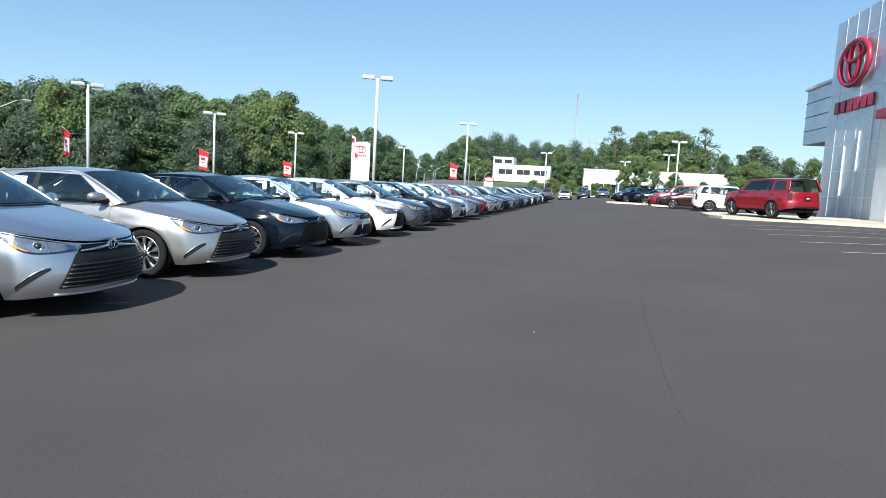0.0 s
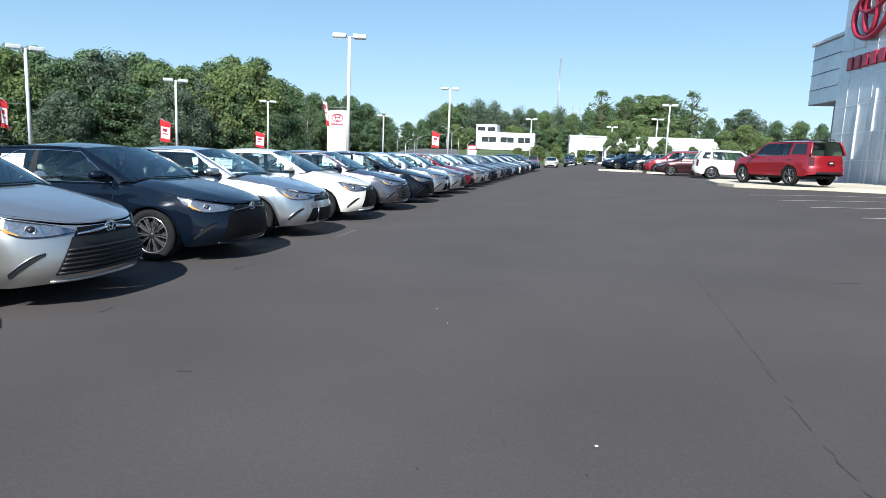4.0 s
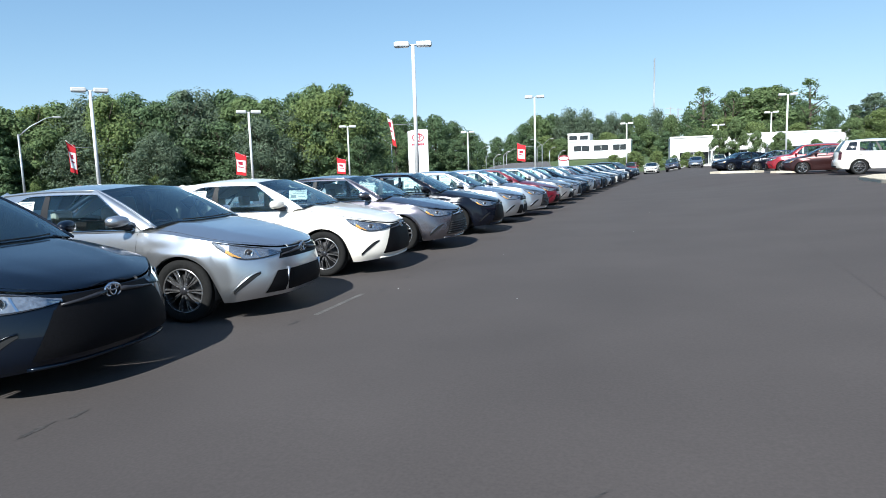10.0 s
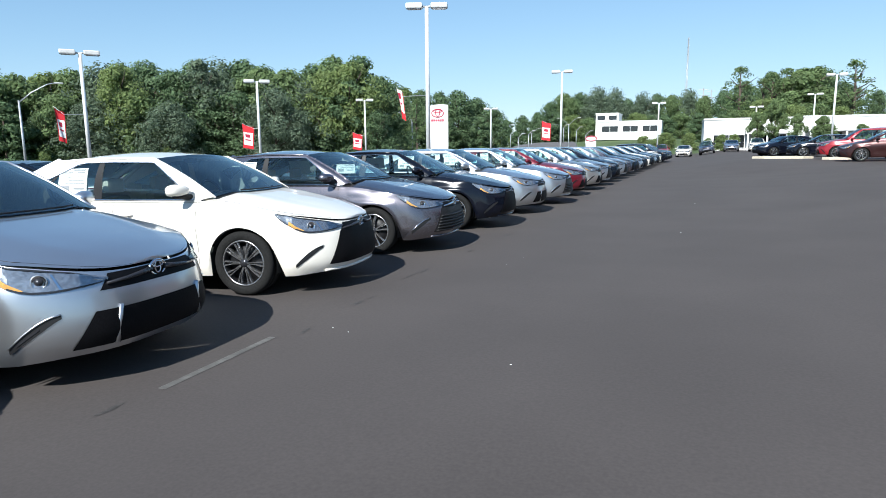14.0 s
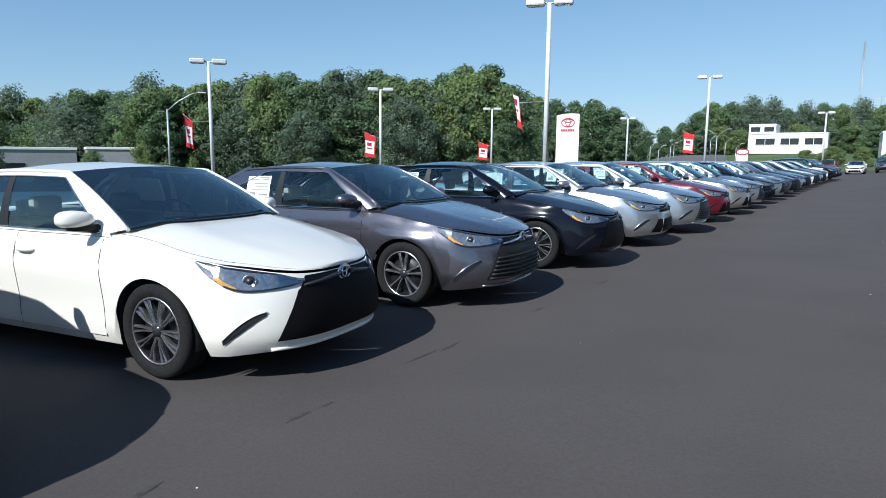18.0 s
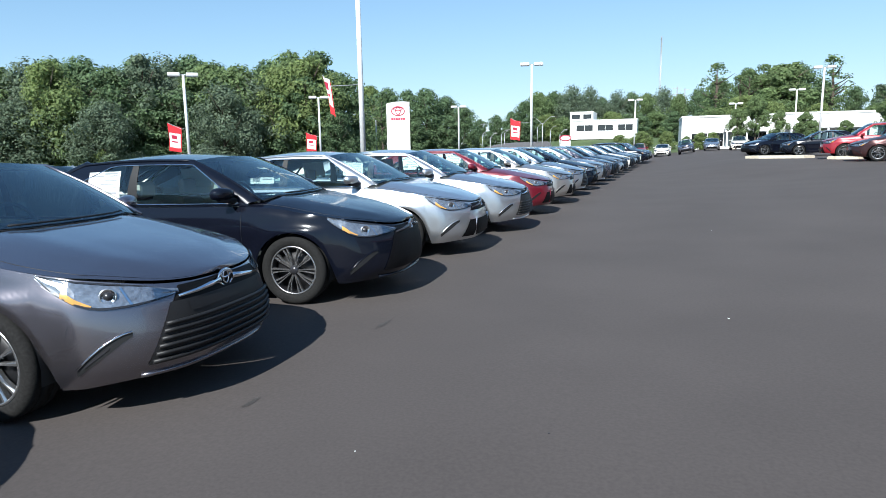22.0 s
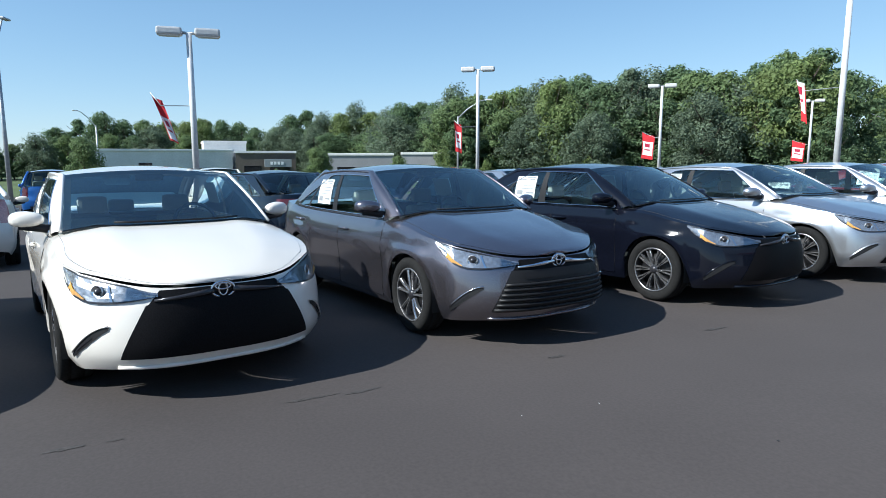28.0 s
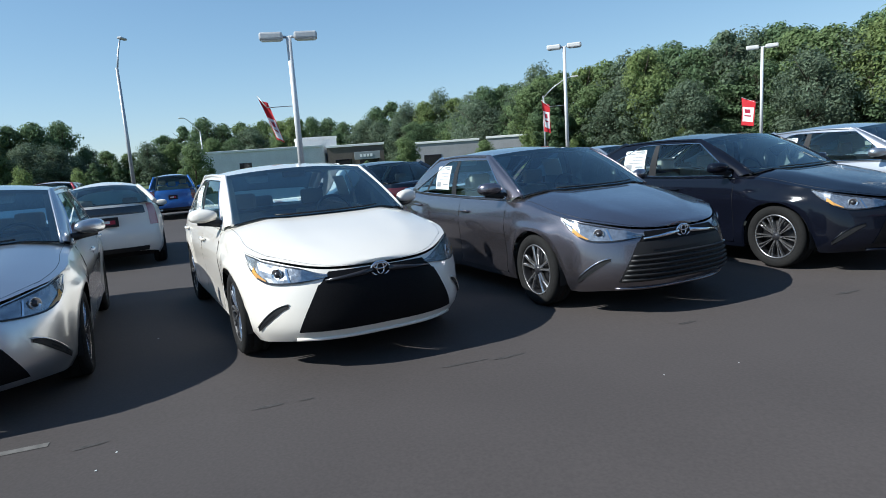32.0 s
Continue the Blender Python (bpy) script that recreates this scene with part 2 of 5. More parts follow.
def lathe_bm(profile, n=32, bm=None, axis="y"):
    """Turns (radius, offset) pairs round an axis."""
    bm = bm or bmesh.new()
    rings = []
    for r, o in profile:
        ring = []
        for k in range(n):
            a = k * math.tau / n
            c, s = r * math.cos(a), r * math.sin(a)
            ring.append(bm.verts.new((c, o, s) if axis == "y" else (c, s, o)))
        rings.append(ring)
    for r0, r1 in zip(rings, rings[1:]):
        for k in range(n):
            bm.faces.new((r0[k], r0[(k + 1) % n], r1[(k + 1) % n], r1[k])).smooth = True
    return bm


def torus_bm(rx, rz, thick, n=28, m=8, bm=None, center=(0, 0, 0)):
    """An oval ring in the y-z plane."""
    bm = bm or bmesh.new()
    rings = []
    for k in range(n):
        a = k * math.tau / n
        c, s = math.cos(a), math.sin(a)
        ring = []
        for j in range(m):
            b = j * math.tau / m
            ring.append(bm.verts.new((center[0] + thick * math.sin(b), center[1] + (rx + thick * math.cos(b)) * c, center[2] + (rz + thick * math.cos(b)) * s)))
        rings.append(ring)
    for k in range(n):
        for j in range(m):
            bm.faces.new((rings[k][j], rings[(k + 1) % n][j], rings[(k + 1) % n][(j + 1) % m], rings[k][(j + 1) % m])).smooth = True
    return bm


def mesh_of(name, bm, mat):
    me = bpy.data.meshes.new(name)
    bmesh.ops.recalc_face_normals(bm, faces=bm.faces)
    bm.to_mesh(me)
    bm.free()
    for m in (mat if isinstance(mat, (list, tuple)) else [mat]):
        me.materials.append(m)
    return me


def part(name, bm, mat, parent=None, label=""):
    """One mesh object under a thing or under a part."""
    ob = new(name, mesh_of(name, bm, mat))
    ob.parent = parent
    if label:
        ob["label"] = label
    return ob


def thing(name, label, category, group="", kind="", at=None):
    ob = new(name)
    ob.empty_display_size = 0.2
    if at is not None:
        ob.matrix_basis = at
    return tagged(ob, label, category, group, kind)


def solid(name, bm, mat, label, category="", kind="", at=None, group=""):
    ob = part(name, bm, mat)
    if at is not None:
        ob.matrix_basis = at
    return tagged(ob, label, category, group, kind)


def lerp(a, b, t):
    return a + (b - a) * t


def smooth(a, b, x):
    t = min(1.0, max(0.0, (x - a) / (b - a)))
    return t * t * (3 - 2 * t)


def curve_at(knots, x):
    """A smooth line through (x, value) knots."""
    if x <= knots[0][0]:
        return knots[0][1]
    for (x0, v0), (x1, v1) in zip(knots, knots[1:]):
        if x <= x1:
            i = [k[0] for k in knots].index(x0)
            pm = knots[max(i - 1, 0)]
            pn = knots[min(i + 2, len(knots) - 1)]
            h = x1 - x0
            m0 = (v1 - pm[1]) / max(x1 - pm[0], 1e-6)
            m1 = (pn[1] - v0) / max(pn[0] - x0, 1e-6)
            t = (x - x0) / h
            return (2 * t**3 - 3 * t**2 + 1) * v0 + (t**3 - 2 * t**2 + t) * h * m0 + (-2 * t**3 + 3 * t**2) * v1 + (t**3 - t**2) * h * m1
    return knots[-1][1]


# ---- ground ----
SLOPE = ((-400, -2.2), (-60, -1.2), (-20, -0.45), (-8, -0.17), (-3.8, -0.07), (-1.0, 0.0), (2.0, 0.03), (5.0, 0.15), (10.0, 0.56), (13.0, 0.66), (20.0, 0.70), (400, 1.0))


def ground_z(x, y=0.0):
    z = ground_line(x)
    plateau = lerp(z, max(z, 0.64), smooth(0.8, 6.0, x))
    return lerp(z, plateau, smooth(40.0, 52.0, y))


def ground_line(x):
    for (x0, z0), (x1, z1) in zip(SLOPE, SLOPE[1:]):
        if x <= x1:
            return lerp(z0, z1, max(0.0, (x - x0) / (x1 - x0)))
    return SLOPE[-1][1]


def sheet(x0, y0, x1, y1, lift, step=2.0):
    xs = sorted({x0, x1, *(k for k, _ in SLOPE if x0 < k < x1), *np.arange(math.ceil(x0), x1, step).tolist()} if x1 - x0 < 200 else {x0, x1, *(k for k, _ in SLOPE if x0 < k < x1)})
    ys = [y0, 0.0, *np.arange(18.0, 60.0, 1.5).tolist(), y1]
    bm = bmesh.new()
    cols = [[bm.verts.new((x, y, ground_z(x, y) + lift)) for y in ys] for x in xs]
    for a, b in zip(cols, cols[1:]):
        for j in range(len(ys) - 1):
            bm.faces.new((a[j], b[j], b[j + 1], a[j + 1])).smooth = True
    return bm


solid("ground", sheet(-1500, -1500, 1500, 2500, -0.06), GRASS, "mown grass verge and fields around the lot", kind="structure")
solid("pavement", sheet(-34, -40, 60, 128, 0.0), ASPHALT, "dark grey asphalt of the sales lot", kind="structure")

# ---- vehicles ----
SEDAN = dict(L=4.85, hw=0.91, nose=0.42, fa=0.985, ra=3.76, r=0.334, sill=0.19,
             top=((0, 0.700), (0.10, 0.725), (0.35, 0.785), (0.8, 0.872), (1.3, 0.945), (2.4, 0.965), (3.5, 0.990), (4.2, 1.03), (4.7, 1.06), (4.85, 1.03)),
             hood=((0, 0), (0.10, 0.03), (0.4, 0.065), (1.0, 0.083), (1.4, 0.088)), ws=(1.20, 1.42, 2.00, 2.09), rw=(3.42, 3.33, 4.12, 4.10), zr=1.415, rise=0.070, yr=0.690, yb=0.845, deck=0.03,
             mirror=(1.63, 0.965, 1.085), split=(0.47, 0.51, 0.84))
HATCH = dict(SEDAN, L=4.46, hw=0.873, fa=0.93, ra=3.63, r=0.31, ws=(0.95, 1.30, 1.95, 2.1), rw=(3.55, 3.45, 4.34, 4.28), zr=1.38, rise=0.10, yr=0.56, yb=0.80, deck=0.0,
             top=((0, 0.66), (0.10, 0.70), (0.4, 0.79), (1.0, 0.91), (2.4, 0.96), (3.6, 1.03), (4.2, 1.09), (4.46, 1.10)), mirror=(1.6, 0.96, 1.0))
SUV = dict(SEDAN, L=4.60, hw=0.92, nose=0.36, fa=0.93, ra=3.59, r=0.36, sill=0.27, ws=(1.20, 1.42, 1.95, 2.05), rw=(4.14, 4.12, 4.46, 4.40), zr=1.60, rise=0.085, yr=0.62, yb=0.83, deck=0.0,
           top=((0, 0.82), (0.1, 0.86), (0.4, 0.93), (1.2, 1.03), (2.4, 1.06), (3.6, 1.10), (4.3, 1.12), (4.6, 1.12)), mirror=(1.6, 1.0, 1.12), split=(0.42, 0.45, 0.73))
TRUCKISH = dict(SUV, L=4.82, hw=0.935, nose=0.28, fa=0.93, ra=3.72, r=0.39, sill=0.38, ws=(1.36, 1.50, 1.95, 2.02), rw=(4.50, 4.48, 4.66, 4.62), zr=1.70, rise=0.07, yr=0.66, yb=0.84,
                top=((0, 0.98), (0.1, 1.02), (0.4, 1.07), (1.3, 1.13), (2.4, 1.15), (4.0, 1.18), (4.82, 1.18)), mirror=(1.65, 1.04, 1.2), split=(0.36, 0.385, 0.65))


class Shell:
    """The outer skin of a vehicle: a plan outline from nose to tail and an inset by height."""

    def __init__(self, c):
        self.c = c
        L, w, n = c["L"], c["hw"], c["nose"]
        yf = w - 0.075
        pts = [(n * (y / yf) ** 3.1, y) for y in np.linspace(0, yf, 16)]
        side = ((n, yf), (n + 0.25, w - 0.028), (c["fa"] + 0.05, w - 0.004), (L * 0.5, w), (c["ra"], w - 0.004), (L - 0.55, w - 0.035), (L - 0.25, w - 0.085))
        pts += [(d, curve_at(side, d)) for d in np.linspace(n, L - 0.25, 60)[1:]]
        yr = w - 0.085
        pts += [(L - 0.25 + 0.25 * (1 - (y / yr) ** 3.2) ** 1.0, y) for y in np.linspace(yr, 0, 14)[1:]]
        self.p = np.array(pts)
        self.s = np.r_[0, np.cumsum(np.hypot(*np.diff(self.p, axis=0).T))]
        self.S = self.s[-1]

    def plan(self, s):
        s = min(max(s, 0.0), self.S)
        d, y = np.interp(s, self.s, self.p[:, 0]), np.interp(s, self.s, self.p[:, 1])
        a, b = max(s - 0.03, 0.0), min(s + 0.03, self.S)
        td = np.interp(b, self.s, self.p[:, 0]) - np.interp(a, self.s, self.p[:, 0])
        ty = np.interp(b, self.s, self.p[:, 1]) - np.interp(a, self.s, self.p[:, 1])
        if s < 0.03:
            td = 0.0
        if s > self.S - 0.03:
            td = 0.0
        m = math.hypot(td, ty) or 1.0
        return d, y, -ty / m, td / m

    def s_at(self, d):
        return float(np.interp(d, np.maximum.accumulate(self.p[:, 0]), self.s))

    def top(self, d):
        return curve_at(self.c["top"], d)

    def inset(self, d, z):
        c = self.c
        e = c["top"][0][1]
        q = 0.70 / e
        f = 1 - smooth(0.10, 0.85, d)
        r = smooth(c["L"] - 0.7, c["L"] - 0.12, d)
        zf = z * q
        front = curve_at(((0.15, 0.13), (0.22, 0.055), (0.30, 0.008), (0.40, 0.0), (0.52, 0.012), (0.62, 0.035), (0.70, 0.075), (0.80, 0.13)), zf)
        t = self.top(min(max(d, 1.0), c["L"] - 0.5))
        zs = z / t
        side = curve_at(((0.15, 0.085), (0.25, 0.035), (0.31, 0.022), (0.45, 0.026), (0.62, 0.012), (0.79, 0.0), (0.83, 0.015), (0.90, 0.028), (0.95, 0.043), (1.0, 0.070), (1.1, 0.12)), zs)
        rear = curve_at(((0.15, 0.14), (0.26, 0.05), (0.36, 0.0), (0.58, 0.0), (0.70, 0.04), (0.9, 0.06), (1.0, 0.09), (1.1, 0.13)), zs)
        flare = 0.0
        for a in (c["fa"], c["ra"]):
            flare += 0.020 * math.exp(-((math.hypot(d - a, z - c["r"]) - c["r"] - 0.05) / 0.075) ** 2) * smooth(c["sill"], c["sill"] + 0.12, z)
        return f * front + r * rear + (1 - f) * (1 - r) * (side - flare)

    def at(self, s, z, off=0.0, side=1):
        d, y, nd, ny = self.plan(s)
        i = self.inset(d, z) - off
        return Vector((-(d - nd * i), side * max(0.0, y - ny * i), z))

    def bottom(self, d):
        c = self.c
        z = c["sill"] + 0.05 * smooth(c["L"] - 0.5, c["L"], d) * 2 + 0.02 * (1 - smooth(0.1, 0.5, d))
        for a in (c["fa"], c["ra"]):
            R = c["r"] + 0.045
            if abs(d - a) < R:
                z = max(z, c["r"] - 0.01 + math.sqrt(max(0.0, R * R - (d - a) ** 2)))
        return z

    def edge(self, s):
        """The upper edge of the side, where hood and deck meet it."""
        d = self.plan(s)[0]
        return self.at(s, self.top(d))

    def hood_z(self, d, k):
        k = abs(k)
        return self.top(d) + curve_at(self.c["hood"], d) * (1 - k ** lerp(2.3, 5.0, smooth(0.5, 1.2, d))) + 0.010 * math.exp(-((k - 0.58) / 0.09) ** 2) * smooth(0.12, 0.5, d)


def patch(shell, fn, nu, nv, off, side, bm=None):
    return grid_bm(lambda u, v: shell.at(*fn(u, v), off, side), nu, nv, bm)


WHEELS = {}


def wheel_meshes(r, style):
    """Tyre, rim and hub meshes, facing -y."""
    if (r, style) in WHEELS:
        return WHEELS[r, style]
    ri = r * 0.72
    ty = lathe_bm([(ri, -0.095), (ri + 0.012, -0.108), (r - 0.035, -0.112), (r - 0.012, -0.100), (r, -0.080), (r, -0.045), (r - 0.006, -0.042), (r - 0.006, -0.034), (r, -0.031), (r, 0.031), (r - 0.006, 0.034), (r - 0.006, 0.042), (r, 0.045), (r, 0.085), (r - 0.02, 0.105), (ri, 0.10)], 40)
    rim = lathe_bm([(ri, 0.09), (ri, -0.092), (ri - 0.006, -0.098), (ri - 0.018, -0.096), (ri - 0.024, -0.080), (ri - 0.03, -0.02)], 40)
    rim.faces.ensure_lookup_table()
    for f in rim.faces:
        f.material_index = 1 if f.calc_center_median().y < -0.094 else 0
    back = lathe_bm([(ri - 0.028, -0.015), (0.17, -0.02), (0.165, -0.035), (0.05, -0.035), (0.04, -0.03), (0.0, -0.03)], 28)
    sp = bmesh.new()
    n = {"ten": 5, "multi": 5, "steel": 10}[style]
    for k in range(n):
        a0 = k * math.tau / n + 0.3
        for da in {"ten": (-0.19, 0.19), "multi": (-0.39, -0.23, 0.23, 0.39), "steel": (0.0,)}[style]:
            w0, w1 = {"ten": (0.011, 0.018), "multi": (0.006, 0.0115), "steel": (0.014, 0.034)}[style]
            q = []
            for rr, ang, yy, hw in ((0.04, a0 + da * 1.3, -0.078, w0), (ri * 0.55, a0 + da * 1.05, -0.088, w0 * 0.8), (ri - 0.012, a0 + da * 1.15, -0.088, w1)):
                c, s = math.cos(ang), math.sin(ang)
                q.append([sp.verts.new((rr * c - e * hw * s, yy + dy, rr * s + e * hw * c)) for e, dy in ((-1, 0.006), (-0.45, -0.006), (0.45, -0.006), (1, 0.006), (1, 0.03), (-1, 0.03))])
            for a, b in zip(q, q[1:]):
                for j in range(6):
                    sp.faces.new((a[j], a[(j + 1) % 6], b[(j + 1) % 6], b[j]))
    hub = lathe_bm([(0.0, -0.094), (0.018, -0.094), (0.023, -0.090), (0.045, -0.084), (0.048, -0.06), (0.048, -0.03)], 20)
    WHEELS[r, style] = [mesh_of("tyre", ty, TYRE), mesh_of("rim", rim, [RIM_DARK, RIM]), mesh_of("brake_disc", back, RIM_DARK), mesh_of("spokes", sp, RIM), mesh_of("hub_cap", hub, LAMP_DARK)]
    return WHEELS[r, style]


def seat_bm(x, y, w=0.50, h=0.62):
    bm = box_bm(-0.27, -w / 2, 0.0, 0.25, w / 2, 0.17, 0.05, seg=2)
    b2 = box_bm(-0.12, -w / 2, 0.0, 0.02, w / 2, h, 0.05, seg=2)
    for v in b2.verts:
        v.co.x -= 0.20 + 0.28 * v.co.z
        v.co.y *= 1 - 0.25 * smooth(0.3, h, v.co.z)
    h2 = box_bm(-0.06, -0.13, 0, 0.03, 0.13, 0.17, 0.04, seg=2)
    for v in h2.verts:
        v.co.x -= 0.21 + 0.28 * (h + 0.05)
        v.co.z += h + 0.03
    me = bpy.data.meshes.new("tmp")
    for b in (b2, h2):
        b.to_mesh(me)
        bm.from_mesh(me)
        b.free()
    bpy.data.meshes.remove(me)
    for v in bm.verts:
        v.co += Vector((x, y, 0.33))
    return bm


def both(fn):
    """One bmesh with fn(side) built for the two sides."""
    bm = bmesh.new()
    for side in (-1, 1):
        fn(side, bm)
    return bm


def vehicle(c, body_paint, grille="bars", name="sedan_car", label="", wheels="ten", sticker=True, category="car", rack=False):
    sh = Shell(c)
    L, fa, ra, r = c["L"], c["fa"], c["ra"], c["r"]
    car = thing(name, label, category)
    # lower body
    svals = set()
    s = 0.0
    while s < sh.S:
        d = sh.plan(s)[0]
        near = min(abs(d - fa), abs(d - ra)) < r + 0.07
        svals.add(round(s, 4))
        s += 0.03 if near else 0.075
    svals = sorted(svals) + [sh.S]
    bm = bmesh.new()
    nv = 11
    for side in (-1, 1):
        cols = []
        for s in svals:
            d = sh.plan(s)[0]
            zb, zt = sh.bottom(d), sh.top(d)
            cols.append([bm.verts.new(sh.at(s, lerp(zb, zt, (j / nv) ** 0.9), 0, side)) for j in range(nv + 1)])
        for a, b in zip(cols, cols[1:]):
            for j in range(nv):
                bm.faces.new((a[j], b[j], b[j + 1], a[j + 1])).smooth = True
    # fender tops beside the hood, and the deck behind the rear window
    s_cowl = sh.s_at(c["ws"][1] + 0.03)
    HK = 0.935

    def hood_pt(u, k):
        e = sh.edge(lerp(0.0, s_cowl, u))
        return Vector((e.x, e.y * k, sh.hood_z(-e.x, k)))
    for side in (-1, 1):
        grid_bm(lambda u, v: hood_pt(u, side * lerp(HK, 1.0, v)), 26, 1, bm)
    sd = sh.s_at(c["rw"][3] - 0.12)

    def deck_pt(u, k):
        e = sh.edge(lerp(sd, sh.S, u))
        return Vector((e.x, e.y * k, e.z + c["deck"] * (1 - k * k) + 0.03 * smooth(0.7, 1, u) * (c["deck"] > 0)))
    if c["deck"]:
        grid_bm(lambda u, v: deck_pt(u, lerp(-1, 1, v)), 16, 12, bm)
    bmesh.ops.remove_doubles(bm, verts=bm.verts, dist=0.0008)
    part("body", bm, body_paint, car)
    part("hood", grid_bm(lambda u, v: hood_pt(u, lerp(-HK, HK, v)) + Vector((0, 0, 0.0015)), 26, 18), body_paint, car)
    for side in (-1, 1):
        part("hood_seam", tube_bm([hood_pt(u, side * HK) - Vector((0, 0, 0.0005)) for u in np.linspace(0.93 / s_cowl, 1, 18)], 0.0022, 5), PLASTIC, car)
    # doors as raised skins with a gap round them
    d1, d2, d3 = c["ws"][1] + 0.07, lerp(c["ws"][1], c["rw"][3], 0.405), c["ra"] - 0.18

    def door(a, b, side, nm):
        def fn(u, v):
            d = lerp(a, b, u)
            lo = c["sill"] + 0.06
            if abs(d - ra) < r + 0.11:
                lo = max(lo, r - 0.01 + math.sqrt(max(0, (r + 0.11) ** 2 - (d - ra) ** 2)))
            hi = sh.top(d) - 0.012
            return sh.s_at(d), lerp(lo, hi, v)
        dr = part(nm, patch(sh, fn, 14, 9, 0.004, side), body_paint, car)
        gap = tube_bm([sh.at(*fn(q, 0), 0.0015, side) for q in np.linspace(0, 1, 15)], 0.0022, 5)
        for u in (0, 1):
            tube_bm([sh.at(*fn(u, q), 0.0015, side) for q in np.linspace(0, 1, 9)], 0.0019, 5, gap)
        part("door_gap", gap, PLASTIC, dr)
        hd = lerp(a, b, 0.86)
        hz = sh.top(hd) - 0.13
        hp = [sh.at(sh.s_at(hd + q), hz + e, 0.012 + 0.022 * (abs(q) < 0.07), side) for q, e in ((-0.11, 0.0), (-0.06, 0.002), (0.0, 0.003), (0.06, 0.004), (0.10, 0.004))]
        part("door_handle", tube_bm(hp, [0.010, 0.015, 0.016, 0.015, 0.010], 8), body_paint, dr)
    for side in (-1, 1):
        door(d1, d2 - 0.006, side, "front_door")
        door(d2 + 0.006, d3 + 0.30, side, "rear_door")
    # glasshouse
    zr, yr, rise, yb = c["zr"], c["yr"], c["rise"], c["yb"]
    w0, w1, w2, w3 = c["ws"]
    t0, t1, b0, b1 = c["rw"]

    def roof_pt(u, k):
        d = lerp(w2 + (w3 - w2) * k * k, t0 - (t0 - t1) * k * k, u)
        return Vector((-d, yr * k * (1 + 0.03 * math.sin(math.pi * u)), zr + (rise * 0.55 + rise * 0.45 * math.sin(math.pi * u)) * (1 - k * k) + 0.02 * math.sin(math.pi * u)))

    def rail(a):
        return roof_pt(a, 1.0)

    def belt(a):
        d = lerp(w1, b1, a)
        e = sh.at(sh.s_at(d), sh.top(d))
        return Vector((-d, min(yb + 0.03, e.y - 0.006), sh.top(d) + 0.004))

    def side_pt(a, h, side, off=0.0):
        p = belt(a).lerp(rail(a), h)
        p += Vector((0, 0.75, 0.65)) * 0.028 * math.sin(math.pi * h) + Vector((0, 1, 0.4)).normalized() * off
        return Vector((p.x, p.y * side, p.z))

    def shield_pt(u, k):
        d = w0 + (w1 - 0.10 - w0) * abs(k) ** 2.2
        base = Vector((-d, (yb - 0.055) * k, max(sh.hood_z(d, k * 0.87) + 0.012, sh.top(w1) + 0.02)))
        p = base.lerp(roof_pt(0, k * 0.985), u)
        return p + Vector((0.5, 0, 0.8)) * 0.022 * math.sin(math.pi * u)

    def rear_pt(u, k):
        d = b0 - (b0 - b1) * k * k
        zb = sh.top(min(d, L)) + c["deck"] + 0.015
        base = Vector((-d, (yb - (0.10 if c["deck"] else 0.03)) * k, zb))
        p = base.lerp(roof_pt(1, k * 0.985), u)
        return p + Vector((-0.5, 0, 0.8)) * 0.02 * math.sin(math.pi * u)
    part("roof", grid_bm(lambda u, v: roof_pt(u, lerp(-1, 1, v)), 14, 12), body_paint, car)
    part("windscreen", grid_bm(lambda u, v: shield_pt(u, lerp(-0.97, 0.97, v)), 8, 14), SHIELD, car)
    part("rear_window", grid_bm(lambda u, v: rear_pt(u, lerp(-0.95, 0.95, v)), 8, 12), REAR_GLASS, car)
    m0, m1, m2 = c["split"]
    if c["deck"]:
        m2 = 0.93
    acuts = [0, 0.035, 0.14, 0.25, 0.36, m0, m1, *(lerp(m1, m2, k / 6) for k in range(1, 7)), lerp(m2, 1, 0.5), 1]

    def pane_top(a):
        """The upper edge of the side glass; on a saloon it falls to a point before the rear pillar."""
        if not c["deck"] or a < 0.68:
            return 0.885
        return lerp(0.885, 0.10, min(1.0, (a - 0.68) / (m2 - 0.68)) ** 1.25)

    def levels(a):
        t = pane_top(a)
        return [0, 0.05, *(lerp(0.05, t, k) for k in (0.3, 0.6, 0.82)), t, lerp(t, 1, 0.5), 1]
    for side in (-1, 1):
        frame_bm = bmesh.new()
        grid = [[side_pt(a, h, side) for h in levels(a)] for a in acuts]
        glass = [bmesh.new(), bmesh.new()]
        for i in range(len(acuts) - 1):
            for j in range(7):
                a = (acuts[i] + acuts[i + 1]) / 2
                inside = 1 <= j <= 4 and (0.03 < a < m0 or m1 < a < m2)
                b = (glass[0] if a < m0 else glass[1]) if inside else frame_bm
                f = b.faces.new([b.verts.new(p) for p in (grid[i][j], grid[i + 1][j], grid[i + 1][j + 1], grid[i][j + 1])])
                f.smooth = True
        for g, nm in zip(glass, ("front_side_window", "rear_side_window")):
            bmesh.ops.remove_doubles(g, verts=g.verts, dist=0.0005)
            part(nm, g, GLASS, car)
        part("window_trim", tube_bm([side_pt(a, 0.045, side, 0.004) for a in np.linspace(0.035, m2, 16)], 0.007, 6), CHROME, car)
        trim = [side_pt(0.03, h, side, 0.006) for h in np.linspace(0.05, 0.885, 8)] + [side_pt(a, pane_top(a) + 0.005, side, 0.006) for a in np.linspace(0.06, m2, 16)]
